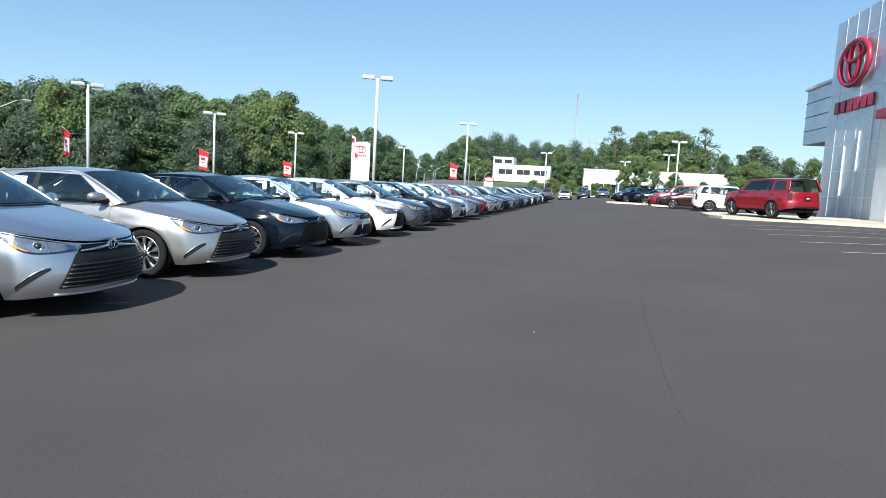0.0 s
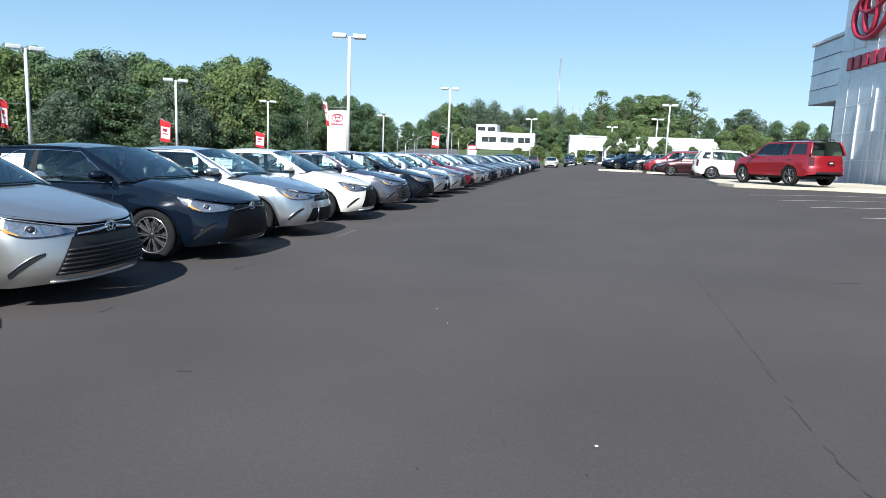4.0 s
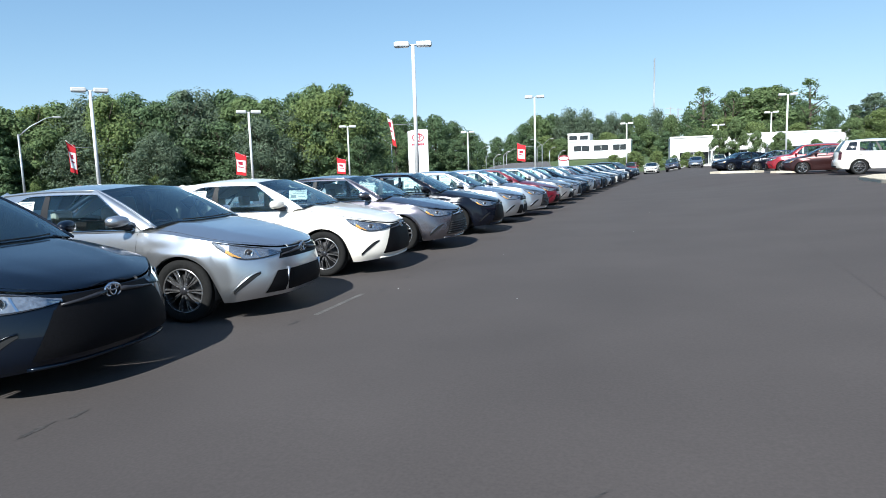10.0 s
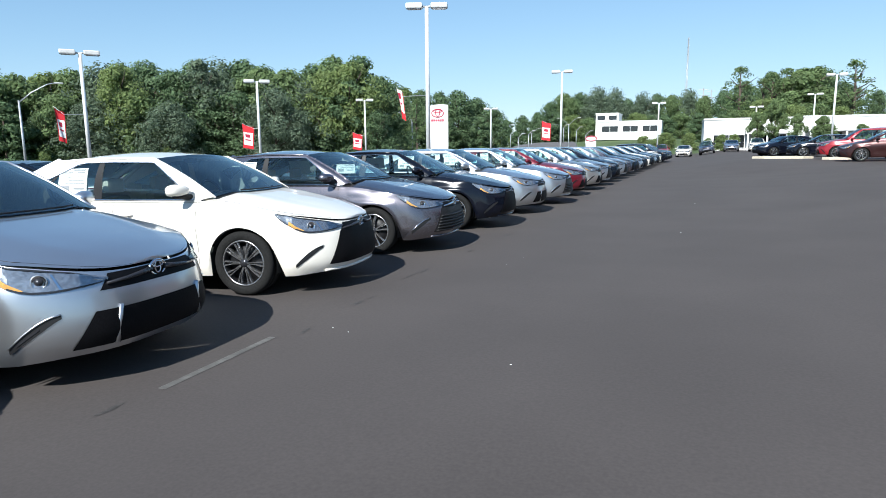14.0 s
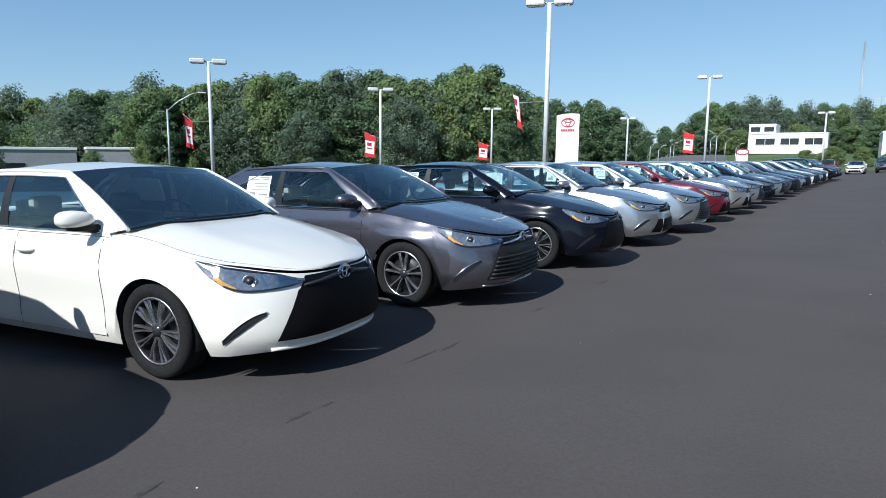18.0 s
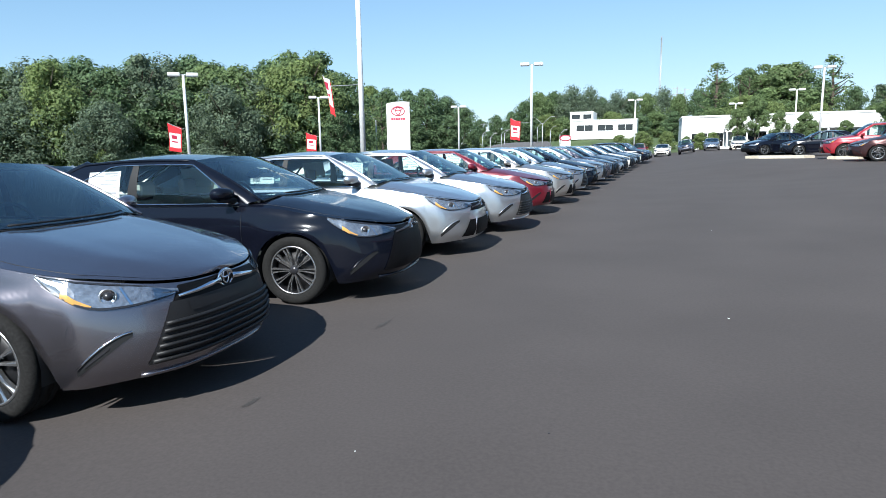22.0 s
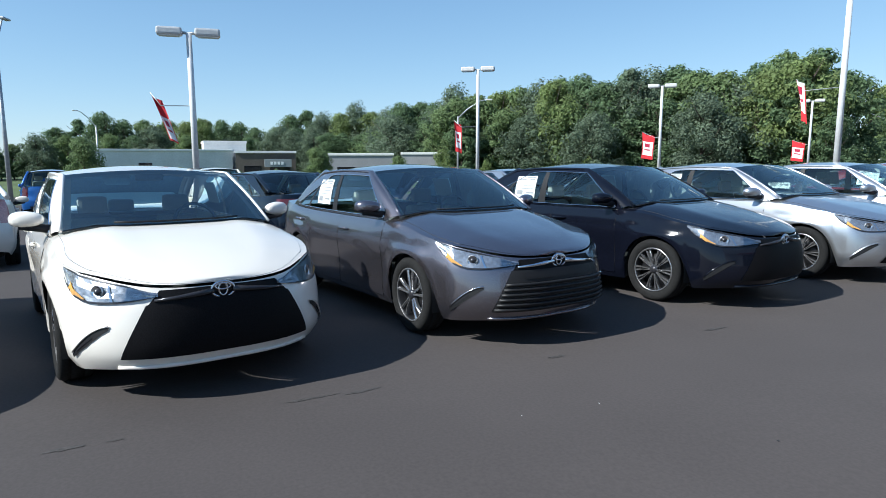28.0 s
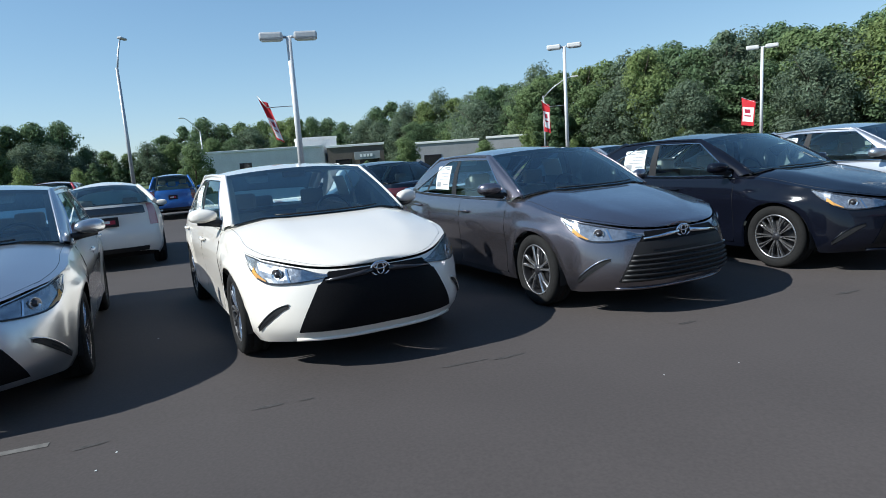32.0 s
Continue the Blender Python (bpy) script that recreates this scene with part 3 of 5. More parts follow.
        if not c["deck"]:
            trim += [side_pt(m2 + 0.002, h, side, 0.006) for h in np.linspace(0.85, 0.05, 6)]
        part("upper_window_trim", tube_bm(trim, 0.006, 6), CHROME if c is SEDAN else PLASTIC, car)
        if c["deck"]:
            part("quarter_pillar", grid_bm(lambda u, v: side_pt(lerp(0.785, 0.805, u), lerp(0.05, pane_top(0.795), v), side, 0.004), 2, 4), PLASTIC, car)
        bp = grid_bm(lambda u, v: side_pt(lerp(m0 - 0.004, m1 + 0.004, u), lerp(0.05, 0.885, v), side, 0.004), 2, 6)
        part("door_pillar", bp, PLASTIC, car)
        bmesh.ops.remove_doubles(frame_bm, verts=frame_bm.verts, dist=0.0005)
        part("side_frame", frame_bm, body_paint, car)
    pill = both(lambda sd_, b: tube_bm([shield_pt(u, sd_ * 0.985) for u in np.linspace(0, 1, 7)] + [Vector((p.x, sd_ * p.y, p.z)) for p in (rail(a) for a in np.linspace(0.05, 0.95, 9))] + [rear_pt(u, sd_ * 0.98) for u in np.linspace(1, 0, 7)], [0.013] * 7 + [0.016] * 9 + [0.040] * 7, 8, b))
    part("pillar", pill, body_paint, car)
    for side in (-1, 1):
        part("front_pillar", grid_bm(lambda u, v: shield_pt(u, side * 0.965).lerp(side_pt(0.036, u, side, 0.004), v) + Vector((0.35, side * 0.7, 0.5)) * 0.020 * math.sin(math.pi * v), 10, 5), body_paint, car)
    part("cowl", grid_bm(lambda u, v: shield_pt(0, lerp(-0.96, 0.96, v)) + Vector((lerp(0.012, -0.02, u), 0, lerp(-0.008, 0.003, u))), 2, 14), PLASTIC, car)
    part("wiper", tube_bm([shield_pt(0.015, k) + Vector((0.012, 0, 0.012)) for k in np.linspace(-0.55, 0.62, 9)], 0.007, 5), PLASTIC, car)
    # cabin
    part("underbody", box_bm(-L + 0.45, -0.66, c["sill"] - 0.01, -0.50, 0.66, 0.30, 0.02), UNDER, car)
    for side in (-1, 1):
        for a in (fa, ra):
            R = r + 0.042
            part("wheel_arch_liner", grid_bm(lambda u, v: Vector((-a + R * math.cos(lerp(-0.25, math.pi + 0.25, u)), side * lerp(0.52, c["hw"] - 0.035, v), r - 0.01 + R * math.sin(lerp(-0.25, math.pi + 0.25, u)))), 14, 1), UNDER, car)
    fl = c["sill"] - 0.06
    for y in (-0.38, 0.38):
        b = seat_bm(-2.52, y, h=zr - 0.86)
        for v in b.verts:
            v.co.z += fl
        part("front_seat", b, SEAT, car)
    b = seat_bm(-3.42, 0.0, 1.25, zr - 0.92)
    for v in b.verts:
        v.co.z += fl
    part("rear_seat", b, SEAT, car)
    part("dashboard", box_bm(-w1 - 0.62, -0.74, sh.top(w1) - 0.28, -w0 - 0.12, 0.74, sh.top(w1) + 0.0, 0.06, seg=2), TRIM_IN, car)
    st = torus_bm(0.185, 0.185, 0.016, 20, 6)
    for v in st.verts:
        v.co = Matrix.Rotation(radians(-24), 3, "Y") @ v.co + Vector((-w1 - 0.72, 0.38, sh.top(w1) + 0.02))
    box_bm(-w1 - 0.74, 0.22, sh.top(w1), -w1 - 0.70, 0.54, sh.top(w1) + 0.05, 0.01, st)
    part("steering_wheel", st, TRIM_IN, car)
    # pale lining of the cabin
    part("headliner", grid_bm(lambda u, v: roof_pt(u, lerp(-0.96, 0.96, v)) - Vector((0, 0, 0.035)), 10, 8), LINING, car)
    for side in (-1, 1):
        part("inner_pillar_trim", grid_bm(lambda u, v: shield_pt(u, side * lerp(0.90, 0.965, v)) - Vector((0.030, 0, 0.035)), 8, 2), LINING, car)
        part("inner_door_card", grid_bm(lambda u, v: side_pt(lerp(0.05, 0.86, u), 0.0, side) + Vector((0, -side * lerp(0.03, 0.09, 1 - v), lerp(-0.50, 0.005, v))), 8, 2), LINING, car)
        part("inner_rear_pillar", grid_bm(lambda u, v: side_pt(lerp(m2 + 0.02, 0.97, u), lerp(0.03, 0.97, v), side, -0.03), 3, 4), LINING, car)
    part("parcel_shelf", grid_bm(lambda u, v: Vector((lerp(-b0 + 0.02, -b0 + 0.62, u), lerp(-0.66, 0.66, v), sh.top(min(b0, L)) + 0.005)), 2, 4), TRIM_IN, car)
    part("inner_mirror", box_bm(-w2 - 0.16, -0.115, zr - 0.055, -w2 - 0.13, 0.115, zr + 0.012, 0.012), TRIM_IN, car)
    # mirrors
    md, my, mz = c["mirror"]
    for side in (-1, 1):
        b = bmesh.new()
        bmesh.ops.create_uvsphere(b, u_segments=14, v_segments=9, radius=1.0)
        for v in b.verts:
            x, y, z = (math.copysign(abs(e) ** 0.72, e) for e in v.co)
            v.co = Vector((-md + (x * 0.085 if x > 0 else x * 0.035), side * (my + y * 0.115), mz + (z * 0.066 if z > 0 else z * 0.056) * (1 - 0.25 * max(0.0, -y))))
            v.co.x -= 0.03 * (side * v.co.y - my) / 0.1
        for f in b.faces:
            f.smooth = True
        mr = part("wing_mirror", b, body_paint, car)
        part("mirror_arm", tube_bm([(-md + 0.06, side * (my - 0.155), mz - 0.075), (-md + 0.02, side * (my - 0.06), mz - 0.062), (-md, side * (my + 0.05), mz - 0.052)], [0.034, 0.030, 0.022], 8), PLASTIC, mr)
    # wheels
    for a in (fa, ra):
        for side in (-1, 1):
            w = thing("wheel", "", "")

            w.parent = car
            w.matrix_basis = pose(-a, side * (c["hw"] - 0.125), r, 0, 0, 0 if side < 0 else 180)
            for me in wheel_meshes(r, wheels):
                o = new(me.name, me)
                o.parent = w
    front_end(sh, c, car, body_paint, grille)
    rear_end(sh, c, car, body_paint)
    if sticker:
        def upright(u, h, side, off):
            """A point of a sheet in the rear window whose sides stand plumb."""
            x_ = lerp(sheet_x + 0.05, sheet_x - 0.33, u)
            lo_, hi_ = 0.0, 1.0
            for _ in range(18):
                mid_ = (lo_ + hi_) / 2
                lo_, hi_ = (mid_, hi_) if side_pt(mid_, h, side).x > x_ else (lo_, mid_)
            return side_pt(mid_, h, side, off)
        sheet_x = side_pt(m1 + 0.085, 0.5, 1).x
        st_ = part("window_sticker", grid_bm(lambda u, v: upright(u, lerp(0.16, 0.76, v), -1, 0.004), 3, 4), PAPER, car, "white price sheet inside the rear window")
        ink = bmesh.new()
        for q0, q1, h0, h1 in ((0.08, 0.5, 0.69, 0.74), (0.08, 0.36, 0.64, 0.67), (0.08, 0.7, 0.54, 0.56), (0.08, 0.62, 0.46, 0.48), (0.08, 0.75, 0.38, 0.40), (0.5, 0.9, 0.64, 0.67), (0.08, 0.45, 0.26, 0.30), (0.6, 0.9, 0.22, 0.34)):
            grid_bm(lambda u, v: upright(lerp(q0, q1, u), lerp(h0, h1, v), -1, 0.0065), 1, 1, ink)
        part("sticker_print", ink, INK, st_)
        part("far_window_sticker", grid_bm(lambda u, v: upright(u, lerp(0.25, 0.74, v), 1, -0.004), 2, 2), PAPER, car)
    if c is HATCH:
        part("lower_rear_glass", grid_bm(lambda u, v: sh.at(sh.S - abs(lerp(-0.62, 0.62, u)), lerp(0.93, 1.06, v), 0.006, 1 if u > 0.5 else -1), 12, 3), DARK_GLASS, car)
    if c["zr"] > 1.5:
        for side in (-1, 1):
            part("quarter_window", grid_bm(lambda u, v: side_pt(lerp(m2 + 0.05, 0.93, u), lerp(0.10, 0.88, v), side, 0.006), 3, 4), DARK_GLASS, car)
    if rack:
        for y in (-0.55, 0.55):
            part("roof_rack_bar", tube_bm([(-w3 - 0.2, y, zr + 0.08), (-w3 - 0.3, y, zr + 0.12), (-t1 + 0.3, y, zr + 0.12), (-t1 + 0.2, y, zr + 0.08)], 0.018, 6), PLASTIC, car)
    return car


def lamp_bowl(sh, s, z, big, side, lamp):
    """A round lamp unit: dark ring, bright bowl and a clear bulb lens."""
    d, y, nd, ny = sh.plan(s)
    n = Vector((-nd, side * ny, 0.12)).normalized()
    m = Matrix.Translation(sh.at(s, z, 0.010, side)) @ n.to_track_quat("Y", "Z").to_matrix().to_4x4() @ Matrix.Scale(big, 4)
    for nm, prof, mat in (("lamp_ring", [(0.040, 0.004), (0.045, 0.009), (0.050, 0.0)], RIM), ("lamp_bowl", [(0.022, -0.004), (0.032, 0.001), (0.041, 0.006)], CHROME), ("bulb_lens", [(0.0, 0.016), (0.014, 0.013), (0.027, 0.0)], LAMP_DARK)):
        b = lathe_bm(prof, 18)
        b.transform(m)
        part(nm, b, mat, lamp)


def front_end(sh, c, car, body_paint, grille):
    e = c["top"][0][1] / 0.70

    def zz(z):
        return z * e
    # headlamps
    bits = random.Random(3)
    S0, S1 = 0.40, 1.19

    def hl(u, v, s0=S0, s1=S1, v0=0.0, v1=1.0):
        s = lerp(s0, s1, u)
        q = (s - S0) / (S1 - S0)
        hi = sh.top(sh.plan(s)[0]) - lerp(0.030, 0.004, smooth(0, 0.3, q)) * e
        lo = curve_at(((0, 0.660), (0.2, 0.640), (0.45, 0.626), (0.62, 0.638), (0.80, 0.700), (0.94, 0.770), (1.0, 0.815)), q) * e
        return s, lerp(min(lo, hi - 0.006), hi, lerp(v0, v1, v))
    for side in (-1, 1):
        facet = grid_bm(lambda u, v: sh.at(*hl(u, v), 0.002 + 0.005 * bits.random(), side), 14, 4)
        for f in facet.faces:
            f.smooth = False
        lamp = part("headlamp", facet, LAMP_IN, car, "clear headlamp with bright reflector")
        part("lamp_bezel", patch(sh, lambda u, v: hl(u, v, 0.41, 1.15, 0.0, 0.09), 12, 1, 0.012, side), LAMP_DARK, lamp)
        part("lamp_brow", patch(sh, lambda u, v: hl(u, v, 0.44, 1.17, lerp(0.985, 0.93, smooth(0, 0.5, u)), 1.0), 14, 2, 0.0118, side), LAMP_DARK, lamp)
        part("lamp_divider", patch(sh, lambda u, v: hl(u, v, 0.675 + 0.05 * v, 0.690 + 0.05 * v, 0.05, 0.85), 3, 4, 0.0116, side), CHROME, lamp)
        part("turn_lens", patch(sh, lambda u, v: hl(u, v, 0.885, 1.05, 0.03, lerp(0.14, 0.40, u)), 8, 3, 0.0115, side), AMBER, lamp, "amber side lens")
        for s, z, big in ((0.80, 0.694 * e, 0.92),):
            lamp_bowl(sh, s, z, big, side, lamp)
        part("lamp_cover", patch(sh, hl, 14, 5, 0.015, side), COVER, lamp)

    def band(s1lo, s1hi, z0, z1, off, nu=16, nv=4):
        """A black field across the nose, symmetric about the middle."""
        def fn(u, v):
            z = lerp(z0, z1, v)
            s = lerp(-1, 1, u) * lerp(s1lo, s1hi, v)
            return sh.at(abs(s), zz(z), off, 1 if s >= 0 else -1)
        return grid_bm(fn, nu, nv)
    part("upper_grille", band(0.47, 0.39, 0.600, 0.696, 0.004), MESH, car)
    wing = bmesh.new()
    for side in (-1, 1):
        tube_bm([sh.at(s, zz(z), 0.012, side) for s, z in ((0.06, 0.668), (0.16, 0.658), (0.28, 0.648), (0.42, 0.640))], [0.021, 0.018, 0.014, 0.009], 8, wing)
    part("grille_wing", wing, CHROME if grille == "bars" else LAMP_DARK, car)
    if grille in ("bars", "mesh"):
        lower = part("lower_grille", band(0.64, 0.47, 0.285, 0.615, 0.006, 24, 8), PLASTIC if grille == "bars" else MESH, car)
        if grille == "bars":
            for k in range(6):
                z = 0.305 + 0.040 * k
                w = lerp(0.625, 0.47, (z - 0.285) / 0.330)
                part("grille_bar", tube_bm([sh.at(abs(s), zz(z), 0.016, 1 if s >= 0 else -1) for s in np.linspace(-w, w, 17)], 0.0125, 6), PLASTIC, lower)
            part("number_plate_holder", band(0.36, 0.36, 0.545, 0.600, 0.012, 8, 2), PLASTIC, lower)
        part("bumper_lip", tube_bm([sh.at(abs(s), zz(0.225), 0.004, 1 if s >= 0 else -1) for s in np.linspace(-0.68, 0.68, 21)], 0.014, 8), body_paint, car)
    else:
        lower = part("lower_grille", band(0.665, 0.515, 0.255, 0.480, 0.006, 24, 5), MESH, car)
        for side in (-1, 1):
            part("intake_strut", tube_bm([sh.at(0.40, zz(0.255), 0.012, side), sh.at(0.36, zz(0.50), 0.012, side)], 0.016, 6), body_paint, lower)
    # corner vents with fog lamps
    for side in (-1, 1):
        def vent(u, v):
            s = lerp(0.70, 0.99, u)
            mid = lerp(0.480, 0.300, u ** 1.3)
            return s, zz(mid + lerp(-0.027, 0.027, v) * (0.15 + 0.95 * math.sin(math.pi * min(1.0, 0.10 + u * 0.72))))
        vt = part("corner_vent", patch(sh, vent, 8, 4, 0.005, side), PLASTIC, car)
        part("vent_trim", tube_bm([sh.at(*vent(u, 1.05), 0.008, side) for u in np.linspace(0, 1, 8)], 0.006, 5), CHROME if grille == "bars" else body_paint, vt)
        part("fog_lamp", patch(sh, lambda u, v: vent(lerp(0.42, 0.86, u), lerp(0.36, 0.60, v)), 4, 2, 0.009, side), LAMP_DARK, vt)
    # oval badge of three rings
    x = sh.at(0, zz(0.672)).x + 0.018
    b = torus_bm(0.072, 0.050, 0.008, 28, 6, center=(x, 0, zz(0.672)))
    torus_bm(0.028, 0.040, 0.006, 20, 6, b, (x + 0.002, 0, zz(0.674)))
    torus_bm(0.049, 0.019, 0.006, 20, 6, b, (x + 0.002, 0, zz(0.692)))
    bd = part("badge", b, CHROME, car)
    part("badge_back", lathe_disc(x - 0.008, zz(0.672), 0.068, 0.046), PLASTIC, bd)


def lathe_disc(x, z, ry, rz, n=24):
    b = bmesh.new()
    b.faces.new([b.verts.new((x, ry * math.cos(k * math.tau / n), z + rz * math.sin(k * math.tau / n))) for k in range(n)])
    return b


def rear_end(sh, c, car, body_paint):
    S = sh.S
    t = c["top"][-1][1]
    tall = c["deck"] == 0
    for side in (-1, 1):
        s0, s1 = (S - 0.90, S - 0.68) if tall else (S - 1.00, S - 0.52)
        z0, z1 = (t - 0.38, t - 0.02) if tall else (t - 0.24, t - 0.05)
        part("tail_lamp", patch(sh, lambda u, v: (lerp(s0, s1, u), lerp(z0, z1, v)), 8, 4, 0.006, side), TAIL_CLEAR if c is HATCH else TAIL, car, "pale red tail lamp" if c is HATCH else "red tail lamp")
    b = bmesh.new()
    x = -c["L"] + 0.03
    zc = t - 0.28
    box_bm(x - 0.045, -0.16, zc - 0.08, x - 0.03, 0.16, zc + 0.08, 0.004, b)
    pl = part("number_plate", b, PLASTIC, car)
    b = bmesh.new()
    box_bm(x - 0.05, -0.11, zc - 0.035, x - 0.046, 0.11, zc + 0.03, 0, b)
    part("plate_face", b, SIGN_RED, pl)
    part("plate_print", box_bm(x - 0.054, -0.03, zc - 0.02, x - 0.0505, 0.09, zc + 0.025, 0), PAPER, pl)
    part("rear_bumper_pad", grid_bm(lambda u, v: sh.at(S - abs(lerp(-0.6, 0.6, u)), lerp(c["sill"] + 0.10, c["sill"] + 0.18, v), 0.006, 1 if u > 0.5 else -1), 10, 2), PLASTIC, car)


def repaint(car, old, fresh):
    """Gives one copy of a vehicle its own colour."""
    for o in car.children_recursive:
        for slot in o.material_slots:
            if slot.material == old:
                slot.link = "OBJECT"
                slot.material = fresh
    return car


def put_car(proto, x, y, yaw, fresh, old, label, group="", lift=0.004):
    """A copy of a finished vehicle with its nose at (x, y), tilted with the ground."""
    a = radians(yaw)
    ca, sa = math.cos(a), math.sin(a)
    zf, zb = ground_z(x - ca, y - sa), ground_z(x - 3.8 * ca, y - 3.8 * sa)
    tilt = math.atan2(zf - zb, 2.8)
    zl, zrr = ground_z(x - 2.4 * ca - sa * 0.8, y - 2.4 * sa + ca * 0.8), ground_z(x - 2.4 * ca + sa * 0.8, y - 2.4 * sa - ca * 0.8)
    roll = math.atan2(zl - zrr, 1.6)
    m = Matrix.Translation((x, y, zf + math.tan(tilt) * 1.0 + lift)) @ Matrix.Rotation(a, 4, "Z") @ Matrix.Rotation(-tilt, 4, "Y") @ Matrix.Rotation(roll, 4, "X")
    o = copy_thing(proto, m)
    if fresh is not old:
        repaint(o, old, fresh)
    return tagged(o, label, group=group)

# ---- the row of cars for sale ----
BARS = vehicle(SEDAN, SILVER, "bars")
COVERED = vehicle(SEDAN, SILVER, "bars", wheels="steel")
NET = vehicle(SEDAN, WHITE, "mesh", wheels="multi")
SPLIT = vehicle(SEDAN, SILVER, "split", wheels="multi")
KINDS = {"covered": (COVERED, SILVER), "bars": (BARS, SILVER), "mesh": (NET, WHITE), "split": (SPLIT, SILVER)}
NAMES = {SILVER: "silver", SILVER_B: "pale champagne silver", NAVY: "dark navy blue", WHITE: "pearl white", GRAY: "metallic dark grey", BLACK: "black", RED: "bright red", CRIMSON: "deep red", MAROON: "maroon", BLUE: "bright blue"}
ROW = (
    (3.30, 0.10, GRAY, "bars", 4), (5.98, 0.20, SILVER, "covered", 4), (8.73, -0.02, SILVER_B, "covered", 3.6), (11.37, 0.02, NAVY, "mesh", 1),
    (13.94, 0.0, SILVER, "split", 6.2), (16.81, -0.07, WHITE, "mesh", 8.2), (19.43, 0.0, GRAY, "bars", 5), (22.30, 0.03, BLACK, "mesh", 8),
    (24.90, 0.0, SILVER, "split", 5), (27.40, 0.10, SILVER, "bars", 5), (30.2, 0.0, CRIMSON, "split", 5), (32.9, 0.05, SILVER_B, "split", 5),
    (35.5, 0.0, SILVER, "bars", 5), (38.1, 0.0, NAVY, "split", 5), (40.7, 0.0, SILVER, "bars", 5), (43.3, 0.05, GRAY, "mesh", 5),
    (45.9, 0.0, NAVY, "bars", 5), (48.5, 0.0, SILVER, "split", 5), (51.1, 0.0, NAVY, "bars", 5), (53.7, 0.0, WHITE, "mesh", 5), (56.3, 0.0, BLACK, "bars", 5), (58.9, 0.0, SILVER, "split", 5), (61.5, 0.0, NAVY, "bars", 5), (64.1, 0.0, WHITE, "mesh", 5))
GRILLE_WORDS = {"covered": "barred lower grille", "bars": "barred lower grille", "mesh": "black mesh grille", "split": "split lower intake"}
for y, dx, colour, kind, yaw in ROW:
    proto, old = KINDS[kind]
    put_car(proto, 0.02 + dx, y, yaw, colour, old, f"{NAMES[colour]} sedan with {GRILLE_WORDS[kind]} in the sales row", "row of sedans for sale")

# ---- vehicles behind the row and across the lot ----
HATCHBACK = vehicle(HATCH, WHITE, "split", "hatchback_car", wheels="ten", sticker=False)
CROSS = vehicle(SUV, BLUE, "split", "suv_car", wheels="ten", sticker=False, category="suv")
OFFROAD = vehicle(TRUCKISH, RED, "split", "suv_car", wheels="ten", sticker=False, category="suv", rack=True)
PLAIN = vehicle(SEDAN, BLACK, "split", "sedan_car", wheels="ten", sticker=False)
put_car(HATCHBACK, -11.8, 13.45, 187, WHITE, WHITE, "white hatchback seen from behind, with red plate", "second row of cars")
put_car(CROSS, -25.8, 14.0, 182, BLUE, BLUE, "bright blue compact SUV parked tail outward", "third row of cars")
put_car(CROSS, -21.8, 10.7, 184, RED, BLUE, "red compact SUV parked tail outward", "third row of cars")
put_car(PLAIN, -11.7, 18.5, 193, NAVY, BLACK, "dark blue sedan parked tail outward", "second row of cars")
put_car(CROSS, -23.1, 19.3, 182, WHITE, BLUE, "white SUV parked tail outward", "third row of cars")
for k, (y, colour) in enumerate(((26.3, SILVER), (29.0, WHITE), (31.6, SILVER), (36.7, WHITE), (39.3, GRAY), (44.5, WHITE))):
    put_car(PLAIN, -14.2 if k % 2 else -13.9, y, 180, colour, BLACK, f"{NAMES[colour]} sedan parked tail outward behind the row", "second row of cars")
put_car(OFFROAD, 11.9, 34.8, 114, RED, RED, "red off-road SUV with roof rack on a concrete display pad", "cars by the showroom", 0.134)
put_car(CROSS, 15.7, 44.0, -3, WHITE, BLUE, "white SUV parked side-on across the lot", "cars by the showroom")
put_car(PLAIN, 9.4, 48.3, 176, MAROON, BLACK, "maroon older sedan parked across the lot", "cars by the showroom")
put_car(CROSS, 9.0, 52.0, 177, RED, BLUE, "red SUV parked behind the maroon sedan", "cars by the showroom")
put_car(CROSS, 0.3, 67.4, 0, BLACK, BLUE, "black SUV at the far end of the row", "row of sedans for sale")
put_car(CROSS, 0.3, 70.4, 0, BLACK, BLUE, "black SUV at the far end of the row", "row of sedans for sale")
put_car(CROSS, 0.3, 73.4, 0, GRAY, BLUE, "dark grey SUV at the far end of the row", "row of sedans for sale")
put_car(PLAIN, 8.4, 61.0, 178, BLACK, BLACK, "black sedan parked side-on behind the island", "far row of vehicles")
for k, colour in enumerate((BLACK, NAVY, BLACK, SILVER)):
    put_car(PLAIN, 6.6 + 0.5 * k, 64.0 + 2.8 * k, 205, colour, BLACK, f"{NAMES[colour]} sedan in the far row", "far row of vehicles")
for k, colour in enumerate((WHITE, SILVER, RED, WHITE, GRAY, SILVER, WHITE, RED, BLACK)):
    put_car((CROSS, PLAIN)[k % 2], -8.0 + 2.8 * k, 96.0 + 1.0 * (k % 3), 268, colour, (BLUE, BLACK)[k % 2], f"{NAMES[colour]} car parked beyond the island", "far row of vehicles")
for proto in (BARS, COVERED, NET, SPLIT, HATCHBACK, CROSS, OFFROAD, PLAIN):
    for o in (*proto.children_recursive, proto):
        bpy.data.objects.remove(o)


